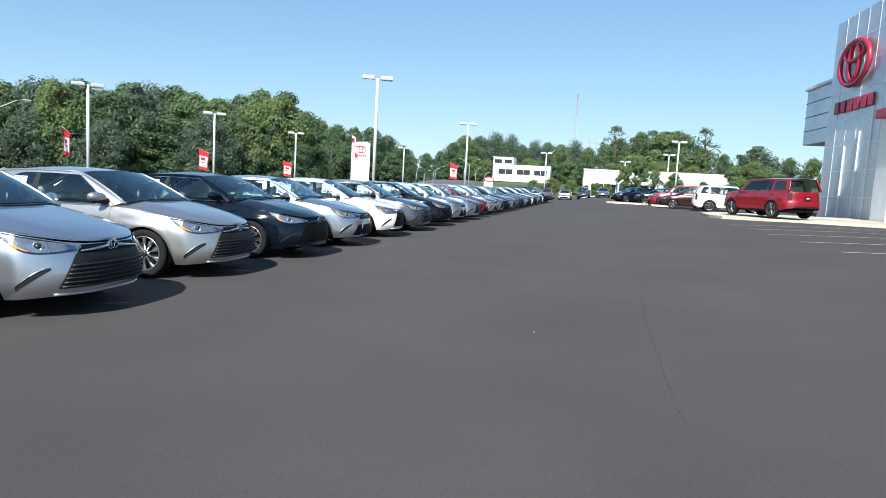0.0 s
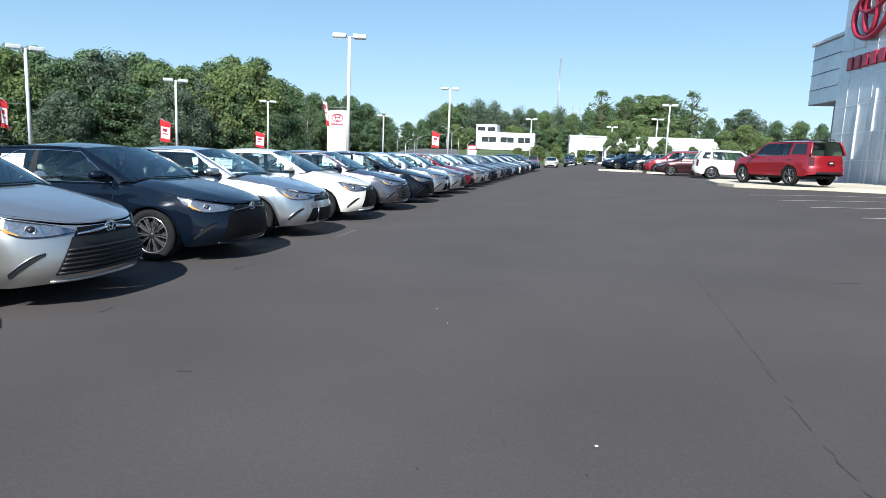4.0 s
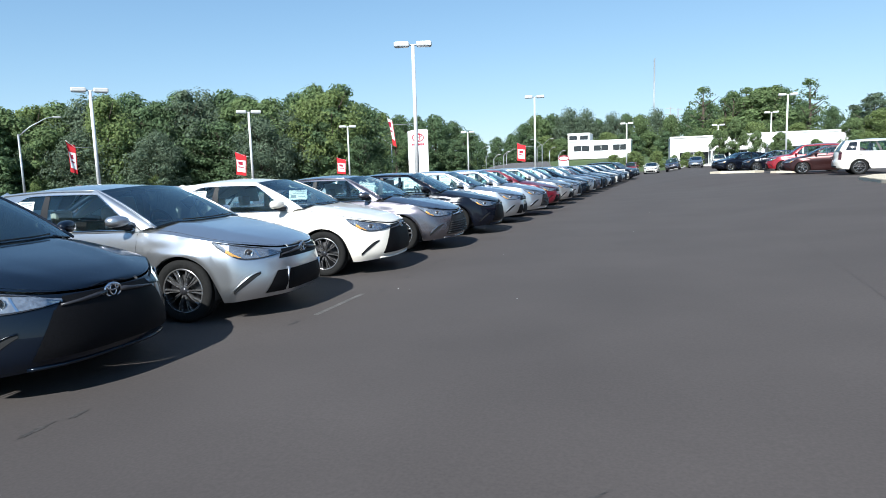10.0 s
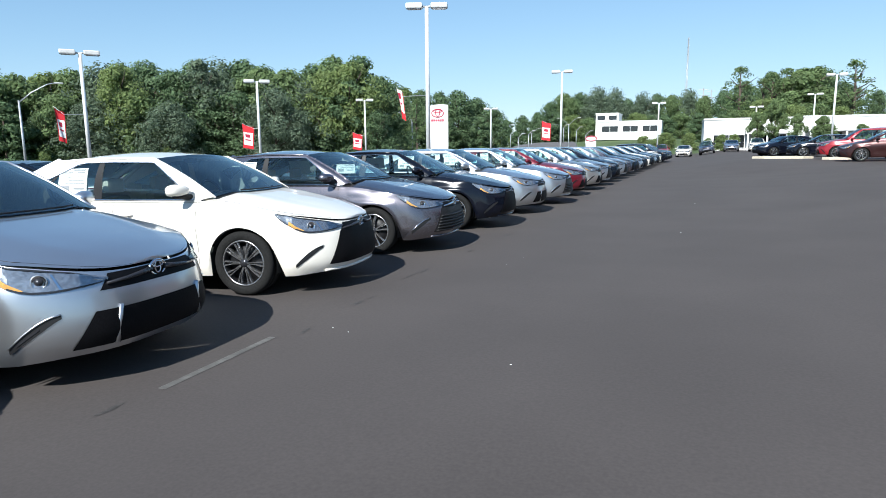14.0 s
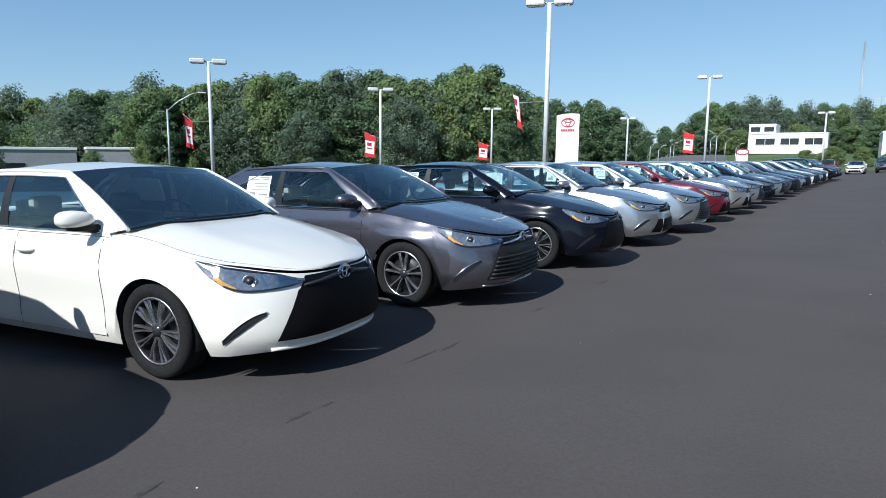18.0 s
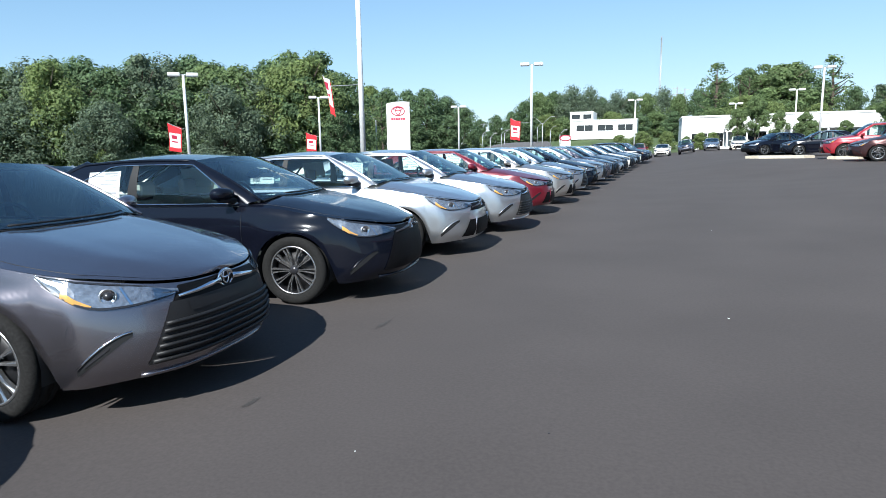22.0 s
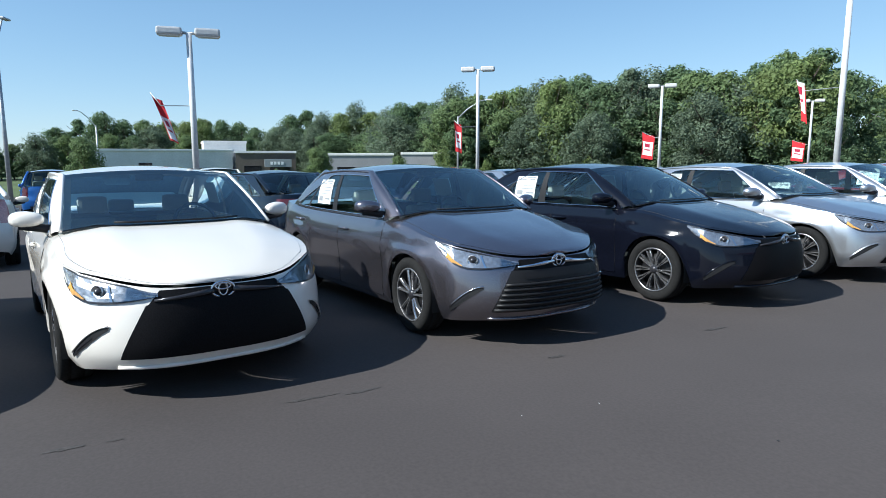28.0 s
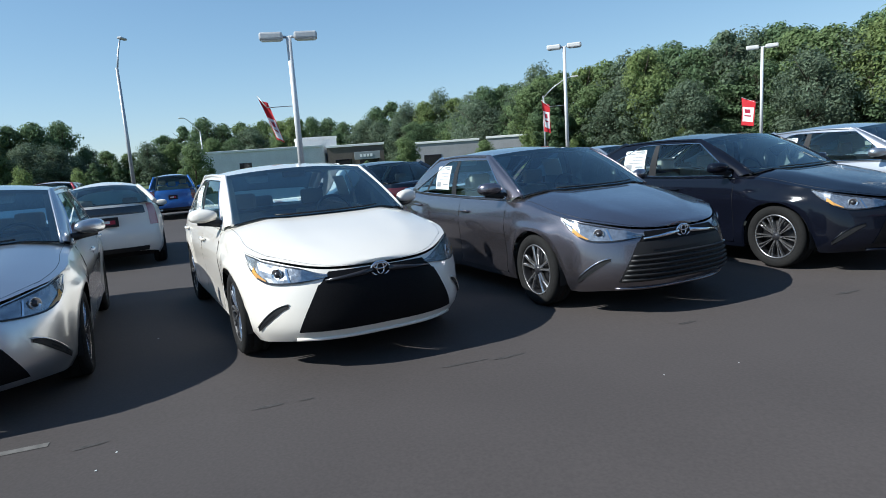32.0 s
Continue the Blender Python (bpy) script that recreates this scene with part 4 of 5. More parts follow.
# ---- lamp posts ----
def shoebox_head(side):
    """One lamp head on a short arm, reaching along x."""
    bm = box_bm(0.18, -0.20, -0.10, 0.92, 0.20, 0.12, 0.06, seg=2)
    for v in bm.verts:
        v.co.z += 0.04 * (1 - ((v.co.x - 0.55) / 0.4) ** 2) * (v.co.z > 0)
        v.co.x *= side
    return bm


def lot_lamp(x, y, top, turn=0, heads=(-1, 1), banner=None):
    z0 = ground_z(x)
    lamp = thing("lamp_post", "grey twin-head lot lamp on a concrete base", "lamp post", "lot lamps", at=pose(x, y, z0))
    h = top - z0
    part("base", lathe_bm([(0.0, 0.75), (0.30, 0.75), (0.32, 0.70), (0.32, -0.02)], 20, axis="z"), CONCRETE, lamp)
    part("pole", tube_bm([(0, 0, 0.74), (0, 0, h)], [0.105, 0.085], 12), POLE, lamp)
    part("base_plate", box_bm(-0.16, -0.16, 0.75, 0.16, 0.16, 0.78, 0.01), STEEL, lamp)
    for s in heads:
        b = shoebox_head(s)
        b.transform(Matrix.Translation((0, 0, h)) @ Matrix.Rotation(radians(turn), 4, "Z"))
        hd = part("lamp_head", b, HEAD, lamp)
        b = tube_bm([(0, 0, h - 0.02), (s * 0.25, 0, h)], 0.045, 8)
        b.transform(Matrix.Rotation(radians(turn), 4, "Z"))
        part("arm", b, STEEL, hd)
        b = box_bm(0.26, -0.15, h - 0.125, 0.86, 0.15, h - 0.098, 0.01)
        for v in b.verts:
            v.co.x *= s
        b.transform(Matrix.Rotation(radians(turn), 4, "Z"))
        part("lens", b, LENS, hd)
    if banner:
        bx, by, zt, zb, slant, w, face, *white = banner
        cloth(bx, by, zt, zb, slant, (x, y), w, radians(face), white or (0.14, 0.66))
    return lamp


def cloth(x, y, zt, zb, slant, post, w, face, white=(0.14, 0.66)):
    """A hanging sales banner: red, with a white field and a few marks."""
    fl = thing("banner", "red and white cloth sales banner hung from a lamp post", "banner", "lot banners")
    h = zt - zb

    def pt(u, v, off=0.0):
        e = (u - 0.5) * w
        zc = lerp(zb, zt - 0.30 * u * (v > 0.99), v) - 0.12 * u
        o = 0.05 * math.sin(5 * u + 3 * v) + off
        k = slant * (v - 0.5)
        return Vector((x + (e + k) * math.cos(face) - o * -math.sin(face), y + (e + k) * math.sin(face) + o * math.cos(face), zc))
    part("banner_cloth", grid_bm(lambda u, v: pt(u, v), 8, 12), BANNER, fl)
    for e in (-1, 1):
        field = part("banner_field", grid_bm(lambda u, v: pt(lerp(0.06, 0.94, u), lerp(*white, v), 0.006 * e), 8, 8), BANNER_W, fl)
        part("banner_mark", grid_bm(lambda u, v: pt(lerp(0.26, 0.74, u), lerp(lerp(*white, 0.6), lerp(*white, 0.86), v), 0.010 * e), 4, 3), SIGN_RED, field)
        part("banner_print", grid_bm(lambda u, v: pt(lerp(0.2, 0.8, u), lerp(lerp(*white, 0.36), lerp(*white, 0.46), v), 0.010 * e), 4, 1), SIGN_RED, field)
    p0 = pt(1.0 if post[0] > x else 0.0, 1.0)
    part("banner_rod", tube_bm([(post[0], post[1], p0.z + 0.02), p0 + Vector((0, 0, 0.02)), pt(0.0 if post[0] > x else 1.0, 1.0)], 0.015, 6), STEEL, fl)


lot_lamp(-8.33, 37.07, 7.6, 20, banner=(-9.6, 37.0, 4.2, 2.8, -0.25, 0.22, 20, 0.24, 0.97))
lot_lamp(-8.9, 67.5, 8.0, 12, banner=(-10.2, 67.3, 3.8, 2.1, 0.0, 0.8, 12))
lot_lamp(-26.6, 34.3, 6.45, 50, banner=(-27.6, 33.6, 3.75, 2.0, -0.1, 0.40, 62))
lot_lamp(-27.5, 49.2, 6.4, 42, banner=(-28.4, 49.0, 3.4, 1.6, 0.0, 0.8, 42))
lot_lamp(-30.4, 70.1, 6.5, 32, banner=(-31.3, 69.9, 3.2, 1.4, 0.0, 1.0, 32))
lot_lamp(-17.3, 18.5, 5.4, 80, banner=(-17.6, 17.7, 3.6, 2.15, -0.50, 0.27, 75, 0.04, 0.52))
lot_lamp(14.6, 84.0, 8.2, 5)
lot_lamp(16.0, 108.0, 8.0, 0)
lot_lamp(9.6, 116.0, 7.0, 0)
lot_lamp(-3.4, 106.0, 7.4, 0)
lot_lamp(-23.0, 90.0, 6.4, 20)


def street_lamp(x, y, top, arm, z0=None, twin=False):
    """A roadside lamp with a curved arm. arm: its reach as (dx, dy)."""
    z0 = ground_z(x) if z0 is None else z0
    s = thing("street_lamp", "thin grey roadside lamp with a raised arm", "street lamp", "road lamps", at=pose(x, y, z0))
    h = top - z0
    part("pole", tube_bm([(0, 0, 0), (0, 0, h * 0.82)], [0.11, 0.07], 8), STEEL, s)
    for e in ((1, -1) if twin else (1,)):
        ax, ay = arm[0] * e, arm[1] * e
        a = part("arm", tube_bm([(0, 0, h * 0.80), (ax * 0.35, ay * 0.35, h * 0.90), (ax * 0.8, ay * 0.8, h * 0.985), (ax, ay, h)], [0.05, 0.045, 0.04, 0.035], 6), STEEL, s)
        b = box_bm(-0.32, -0.12, -0.06, 0.32, 0.12, 0.05, 0.04)
        b.transform(Matrix.Translation((ax * 1.12, ay * 1.12, h)) @ Matrix.Rotation(math.atan2(ay, ax), 4, "Z"))
        part("lamp_head", b, HEAD, a)


def polar(eye, az, dist):
    a = radians(az * eye[2] + eye[3])
    return eye[0] - dist * math.sin(a), eye[1] + dist * math.cos(a)


# three lookout points: place, and the gain and shift of the compass used there
E13, E0, E32 = (3.44, 10.1, 0.9805, -0.14), (4.94, 0.5, 0.979, 0.0), (4.19, 15.8, 0.98, -0.65)
for az, dist, top, arm, twin in ((56.9, 58, 6.6, (1.6, 1.8), False), (50.0, 100, 5.4, (2.0, 1.6), True), (33.7, 95, 5.8, (1.6, 2.0), False), (26.0, 95, 7.0, (-2.6, -1.6), False), (17.9, 120, 5.6, (1.5, 1.5), True), (11.9, 140, 7.5, (-2.0, 0), True), (15.2, 160, 6.0, (2, 0), False), (59.7, 130, 4.4, (2, 1), True)):
    x, y = polar(E13, az, dist)
    street_lamp(x, y, top, arm, twin=twin)
x, y = polar(E32, 99.1, 36)
street_lamp(x, y, 8.1, (-0.8, 0.3))
x, y = polar(E32, 93.4, 80)
street_lamp(x, y, 6.8, (1.4, -1.6))


# ---- roadside sign ----
def sign_panel():
    s = thing("pylon_sign", "tall white roadside sign with red oval emblem", "sign", at=pose(-22.5, 71.2, ground_z(-22.5), 0, 0, 24))
    H = 6.12
    b = bmesh.new()

    def pt(u, v, yy):
        x = lerp(-1.08, 1.08, u)
        return Vector((x, yy, H * v + 0.22 * v ** 6 * (1 - ((u - 0.65) / 0.7) ** 2)))
    for yy, fl in ((-0.22, False), (0.22, True)):
        grid_bm(lambda u, v: pt(u, v, yy), 10, 10, b, fl)
    for u in (0, 1):
        grid_bm(lambda a, v: pt(u, v, lerp(-0.22, 0.22, a)), 1, 10, b)
    grid_bm(lambda u, a: pt(u, 1.0, lerp(-0.22, 0.22, a)), 10, 1, b)
    part("sign_board", b, SIGN_WHITE, s)
    m = Matrix.Translation((0, -0.235, 5.47)) @ Matrix.Rotation(radians(90), 4, "Z")
    b = emblem_bm(0.60)
    b.transform(m)
    part("emblem", b, SIGN_RED, s)
    for k in range(6):
        part("letter_block", box_bm(-0.66 + k * 0.225, -0.25, 4.63, -0.66 + k * 0.225 + 0.17, -0.222, 4.85, 0.01), SIGN_RED, s)


def emblem_bm(w):
    """An oval of three rings in the y-z plane, half-width w."""
    b = torus_bm(w, w * 0.68, w * 0.08, 36, 6)
    torus_bm(w * 0.36, w * 0.58, w * 0.07, 28, 6, b, (0, 0, w * 0.03))
    torus_bm(w * 0.66, w * 0.26, w * 0.07, 28, 6, b, (0, 0, w * 0.32))
    return b


sign_panel()


# ---- showroom ----
FX = 18.5
bz = ground_z(FX) + 0.3


def showroom():
    s = thing("showroom_building", "car showroom with grey metal panel tower and white portal", "building")
    y0, y1, H = 36.3, 44.2, 12.9
    part("tower_wall", box_bm(FX + 0.10, y0, bz - 0.2, FX + 9, y1, H - 0.05), PANEL, s)
    # leaning panels of the tower front
    tower = part("tower_front", box_bm(FX + 0.04, y0 + 0.02, bz, FX + 0.12, y1 - 0.02, H), SIGN_WHITE, s)
    ncol, rows = 6, 8
    pw, ph = (y1 - y0) / ncol, (H - bz) / rows
    me = mesh_of("panel", box_bm(-0.03, 0.015, 0.015, 0.03, pw - 0.015, ph - 0.015, 0.008), PANEL)
    for i in range(ncol):
        for j in range(rows):
            o = new("panel", me)
            o.parent = tower
            o.matrix_basis = pose(FX, y0 + i * pw, bz + j * ph)
    for i in range(1, ncol):
        part("vertical_joint", box_bm(FX - 0.042, y0 + i * pw - 0.03, bz, FX - 0.031, y0 + i * pw + 0.03, H), SIGN_WHITE, tower)
    for j in range(1, rows):
        part("level_joint", box_bm(FX - 0.048, y0, bz + j * ph - 0.022, FX - 0.0425, y1, bz + j * ph + 0.022), SIGN_WHITE, tower)
    for y, top in ((41.4, 5.4), (39.7, 6.1), (38.4, 7.3)):
        part("bright_strip", box_bm(FX - 0.10, y - 0.05, bz, FX - 0.03, y + 0.05, top, 0.01), SIGN_WHITE, s)
    b = emblem_bm(1.78)
    b.transform(Matrix.Translation((FX - 0.26, 40.9, 10.0)))
    part("emblem", b, SIGN_RED, s)
    for k in range(6):
        y = 43.1 - k * 0.82
        part("letter_block", box_bm(FX - 0.17, y - 0.58, 7.35, FX - 0.06, y, 8.05, 0.04), SIGN_RED, s)
    # portal with white piers, red fascia and dark glass
    portal = part("portal_pier", box_bm(FX - 0.6, 34.7, bz, FX + 0.6, 36.25, 6.35, 0.03), PANEL_W, s, "white portal pier")
    part("portal_pier", box_bm(FX - 0.6, 18.0, bz, FX + 0.6, 19.6, 6.35, 0.03), PANEL_W, s)
    part("fascia", box_bm(FX - 0.9, 17.5, 6.35, FX + 0.6, 36.25, 6.8, 0.03), SIGN_RED, s, "red fascia band")
    upper = part("upper_wall", box_bm(FX - 0.3, 10.0, 6.8, FX + 9, 36.28, 11.6, 0.02), PANEL, s)
    pm = mesh_of("panel", box_bm(-0.03, 0.015, 0.015, 0.03, 1.85, 1.56, 0.008), PANEL)
    for i in range(14):
        for j in range(3):
            o = new("panel", pm)
            o.parent = upper
            o.matrix_basis = pose(FX - 0.32, 10.3 + i * 1.88, 6.82 + j * 1.58)
    part("glass_front", box_bm(FX + 1.6, 19.6, bz, FX + 1.7, 34.7, 6.35), DARK_GLASS, s, "dark showroom glazing")
    for k in range(8):
        part("mullion", box_bm(FX + 1.52, 19.7 + k * 2.05, bz, FX + 1.60, 19.78 + k * 2.05, 6.35, 0.01), STEEL, s)
    for z in (2.9, 4.8):
        part("transom", box_bm(FX + 1.53, 19.6, z, FX + 1.60, 34.7, z + 0.07, 0.01), STEEL, s)
    part("soffit", box_bm(FX - 0.5, 19.6, 6.27, FX + 1.7, 34.7, 6.348), PANEL_W, s)
    part("side_wall", box_bm(FX + 1.7, 10.0, bz, FX + 9, 36.2, 6.79), PANEL_W, s)
    part("front_wall", box_bm(FX + 0.2, 10.0, bz, FX + 1.7, 18.0, 6.79), PANEL_W, s)
    # service wing beyond the tower
    wing = part("wing_wall", box_bm(FX + 0.5, 44.3, 6.0, FX + 9, 49.4, 9.7, 0.02), PANEL, s)
    part("wing_coping", box_bm(FX + 0.35, 44.25, 9.7, FX + 9, 49.55, 9.9, 0.02), SIGN_WHITE, s)
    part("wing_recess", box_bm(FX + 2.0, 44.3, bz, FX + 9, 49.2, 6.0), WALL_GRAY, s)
    for k in range(3):
        part("wing_joint", box_bm(FX + 0.46, 44.3, 6.9 + k * 0.95, FX + 0.495, 49.4, 6.93 + k * 0.95), PLASTIC, wing)
    cu = bpy.data.curves.new("sign_letters", "FONT")
    cu.body = "LAGR"
    cu.size, cu.extrude, cu.align_x = 1.05, 0.06, "LEFT"
    cu.space_character = 1.1
    tx = new("tmp_letters", cu)
    bpy.context.view_layer.update()
    me = bpy.data.meshes.new_from_object(tx.evaluated_get(bpy.context.evaluated_depsgraph_get()))
    bpy.data.objects.remove(tx)
    me.materials.clear()
    me.materials.append(PLASTIC)
    o = new("sign_letters", me)
    o.parent = s
    # the front is turned a little towards the sun
    s.matrix_basis = Matrix.Translation((FX, 45.0, -0.5)) @ Matrix.Rotation(radians(3.5), 4, "Z") @ Matrix.Translation((-FX, -45.0, 0))
    o.matrix_basis = Matrix.Translation((FX - 0.42, 35.0, 6.98)) @ Matrix(((0, 0, -1, 0), (-1, 0, 0, 0), (0, 1, 0, 0), (0, 0, 0, 1)))


showroom()


# ---- pads, kerbs and lines ----
def slab(name, poly, z0, z1, mat, label):
    bm = bmesh.new()
    lo = [bm.verts.new((x, y, ground_z(x, y) + z0)) for x, y in poly]
    hi = [bm.verts.new((x, y, ground_z(x, y) + z1)) for x, y in poly]
    bm.faces.new(hi)
    for i in range(len(poly)):
        j = (i + 1) % len(poly)
        bm.faces.new((lo[i], lo[j], hi[j], hi[i]))
    bmesh.ops.bevel(bm, geom=[e for e in bm.edges if all(v in hi for v in e.verts)], offset=0.02, segments=2, affect="EDGES")
    return solid(name, bm, mat, label, kind="structure")


slab("pavement_pad", [(10.4, 33.2), (10.7, 31.6), (12.2, 30.2), (FX - 0.1, 28.6), (FX - 0.1, 39.0), (11.6, 39.0), (10.6, 37.0)], -0.1, 0.13, CONCRETE, "pale concrete display pad with rounded kerb")
slab("pavement_island", [(5.9, 54.2), (6.5, 53.6), (8.6, 53.6), (9.2, 54.2), (8.8, 54.9), (6.5, 54.9)], -0.1, 0.14, CONCRETE, "pale concrete kerbed island")
slab("pavement_islet", [(9.2, 51.2), (9.5, 50.9), (10.4, 50.9), (10.7, 51.2), (10.4, 51.6), (9.5, 51.6)], -0.1, 0.14, CONCRETE, "pale concrete kerbed island")


def line_strip(x0, y0, x1, y1, w=0.10, lift=0.014):
    n = max(2, int(abs(x1 - x0) / 1.0) + 1)
    bm = bmesh.new()
    d = Vector((x1 - x0, y1 - y0)).normalized()
    q = []
    for k in range(n + 1):
        x, y = lerp(x0, x1, k / n), lerp(y0, y1, k / n)
        q.append([bm.verts.new((x - d.y * e * w / 2, y + d.x * e * w / 2, ground_z(x - d.y * e * w / 2, y) + lift)) for e in (-1, 1)])
    for a, b in zip(q, q[1:]):
        bm.faces.new((a[0], b[0], b[1], a[1]))
    return bm


for y in (12.0, 14.7, 17.4, 20.2, 22.9, 25.6):
    solid("road_line", line_strip(9.9, y, 15.4, y), LINE, "worn white stall line on the asphalt", "road line", "structure")
solid("road_line", line_strip(0.33, 13.55, 0.29, 14.70, 0.06, 0.003), SCUFF, "scuffed white paint mark on the asphalt", "road line", "structure")


# ---- wear of the asphalt ----
def blot(x, y, sx, sy, turn, seed, mat, label, n=18, lift=0.0025):
    """A ragged flat stain or sealer mark."""
    rng = random.Random(seed)
    bm = bmesh.new()
    vs = []
    for k in range(n):
        a = k * math.tau / n
        r = rng.uniform(0.45, 1.0)
        px, py = sx * r * math.cos(a), sy * r * math.sin(a)
        qx, qy = x + px * math.cos(turn) - py * math.sin(turn), y + px * math.sin(turn) + py * math.cos(turn)
        vs.append(bm.verts.new((qx, qy, ground_z(qx, qy) + lift)))
    c = bm.verts.new((x, y, ground_z(x) + lift))
    for k in range(n):
        bm.faces.new((c, vs[k], vs[(k + 1) % n]))
    return solid("asphalt_stain", bm, mat, label, "stain", "structure")


def crack(points, w, seed):
    rng = random.Random(seed)
    bm = bmesh.new()
    q = []
    for (x0, y0), (x1, y1) in zip(points, points[1:]):
        n = max(2, int(math.hypot(x1 - x0, y1 - y0) / 0.08))
        for k in range(n):
            t = k / n
            x = lerp(x0, x1, t) + rng.uniform(-0.014, 0.014)
            y = lerp(y0, y1, t)
            ww = w * rng.uniform(0.25, 1.25)
            q.append([bm.verts.new((x + e * ww, y, ground_z(x + e * ww, y) + 0.0025)) for e in (-0.5, 0.5)])
    for a, b in zip(q, q[1:]):
        if rng.random() > 0.35:
            bm.faces.new((a[0], a[1], b[1], b[0]))
    return solid("asphalt_crack", bm, CRACK, "thin dark sealed crack in the asphalt", "crack", "structure")


crack(((5.58, 4.2), (5.58, 5.6), (5.57, 7.0), (5.62, 8.0), (5.70, 9.8), (5.73, 10.9), (5.75, 12.4)), 0.011, 1)
crack(((5.75, 12.4), (5.72, 14.2), (5.80, 18.0), (5.95, 24.0), (6.0, 29.3)), 0.009, 2)
for k, (x, y, sx, sy, a) in enumerate(((0.29, 10.45, 0.035, 0.16, 0.1), (0.32, 10.72, 0.03, 0.10, 0.2), (0.30, 17.58, 0.03, 0.16, 0.05), (0.27, 17.25, 0.02, 0.22, 0.0), (0.36, 15.92, 0.03, 0.15, 0.1), (0.37, 16.15, 0.015, 0.07, 0.0), (0.31, 19.16, 0.025, 0.10, 0.0), (0.43, 14.95, 0.03, 0.12, 0.2), (3.57, 10.45, 0.015, 0.22, -0.7), (4.85, 10.83, 0.06, 0.07, 0.0), (1.87, 7.05, 0.07, 0.02, 0.3), (7.16, 10.72, 0.16, 0.018, 0.1), (0.28, 8.2, 0.03, 0.14, 0.1), (0.30, 13.2, 0.03, 0.12, 0.1), (0.33, 20.9, 0.03, 0.15, 0.0))):
    blot(x, y, sx, sy, a, 40 + k, CRACK, "dark scuffed sealer mark on the asphalt")
for k, (x, y, s, mat) in enumerate(((4.50, 6.50, 0.030, PAPER), (3.12, 9.09, 0.022, PAPER), (3.32, 8.61, 0.022, PAPER), (2.25, 14.70, 0.022, PAPER), (0.60, 15.09, 0.020, PAPER), (3.05, 21.70, 0.030, PAPER), (1.20, 18.80, 0.014, PAPER), (0.79, 15.02, 0.022, PAPER), (-1.88, 15.10, 0.020, PAPER), (3.15, 27.26, 0.025, PAPER), (2.06, 19.27, 0.025, TAR), (4.45, 6.20, 0.018, TAR), (3.95, 7.59, 0.018, TAR), (4.02, 7.30, 0.020, TAR), (3.70, 6.10, 0.020, TAR), (3.76, 6.06, 0.014, TAR), (4.50, 6.02, 0.013, TAR), (4.19, 11.81, 0.016, TAR), (1.13, 18.27, 0.012, PAPER))):
    b = bmesh.new()
    s *= 0.34
    bmesh.ops.create_icosphere(b, subdivisions=1, radius=s)
    for v in b.verts:
        v.co.z = max(-0.3 * s, v.co.z * 0.35)
        v.co.x *= 0.7 + 0.5 * noise.random()
    ob = solid("litter_scrap" if mat is PAPER else "pebble", b, mat, "tiny pale scrap lying on the asphalt" if mat is PAPER else "small dark pebble lying on the asphalt", "debris", group="scraps on the asphalt")
    ob.matrix_basis = pose(x, y, ground_z(x) + 0.3 * s, 0, 0, 50 * k)

# ---- trees ----
def crown_mesh(name, seed, height, width, low, mat, leaves=2600, leaf=0.42, lobes=26, lobe=(0.07, 0.17)):
    """A crown of many small leaf clumps on uneven lobes; trunk base at the origin."""
    rng = np.random.default_rng(seed)
    c = []
    for k in range(lobes):
        t = rng.uniform(0, 1)
        z = lerp(low, 0.93, t) * height
        rr = width * 0.5 * (math.sin(math.pi * min(1, 0.18 + 0.80 * t)) ** 0.7) * rng.uniform(0.20, 0.95)
        a = rng.uniform(0, math.tau)
        c.append((rr * math.cos(a), rr * math.sin(a), z, width * rng.uniform(*lobe)))
    c.append((0, 0, height * 0.90, width * lobe[1] * 0.8))
    c = np.array(c)
    pick = rng.integers(0, len(c), leaves)
    d = rng.normal(size=(leaves, 3))
    d /= np.linalg.norm(d, axis=1)[:, None]
    rad = c[pick, 3] * rng.uniform(0.62, 1.26, leaves)
    p = c[pick, :3] + d * rad[:, None] * np.array((1, 1, 0.85))
    n = d + rng.normal(scale=0.32, size=(leaves, 3)) + np.array((0, 0, 0.25))
    n /= np.linalg.norm(n, axis=1)[:, None]
    t1 = np.cross(n, rng.normal(size=(leaves, 3)))
    t1 /= np.linalg.norm(t1, axis=1)[:, None]
    t2 = np.cross(n, t1)
    s = leaf * rng.uniform(0.5, 1.2, leaves)[:, None]
    q = np.stack([p + t1 * s, p + t2 * s * 0.55 + n * s * 0.12, p - t1 * s, p - t2 * s * 0.55 + n * s * 0.12], 1).reshape(-1, 3)
    me = bpy.data.meshes.new(name)
    me.from_pydata(q.tolist(), [], np.arange(leaves * 4).reshape(-1, 4).tolist())
    me.materials.append(mat)
    return me


def trunk_mesh(seed, height, width):
    rng = random.Random(seed)
    r = height * 0.016
    bm = tube_bm([(0, 0, -0.3), (0.05, 0, height * 0.25), (-0.06, 0.08, height * 0.55), (0.02, 0, height * 0.88)], [r * 1.3, r, r * 0.7, r * 0.2], 8)
    for k in range(9):
        z = height * rng.uniform(0.25, 0.75)
        a = rng.uniform(0, math.tau)
        l = width * rng.uniform(0.22, 0.42)
        tube_bm([(0, 0, z), (l * 0.5 * math.cos(a), l * 0.5 * math.sin(a), z + l * 0.35), (l * math.cos(a), l * math.sin(a), z + l * 0.8)], [r * 0.5, r * 0.3, r * 0.1], 5, bm)
    return mesh_of("trunk", bm, BARK)


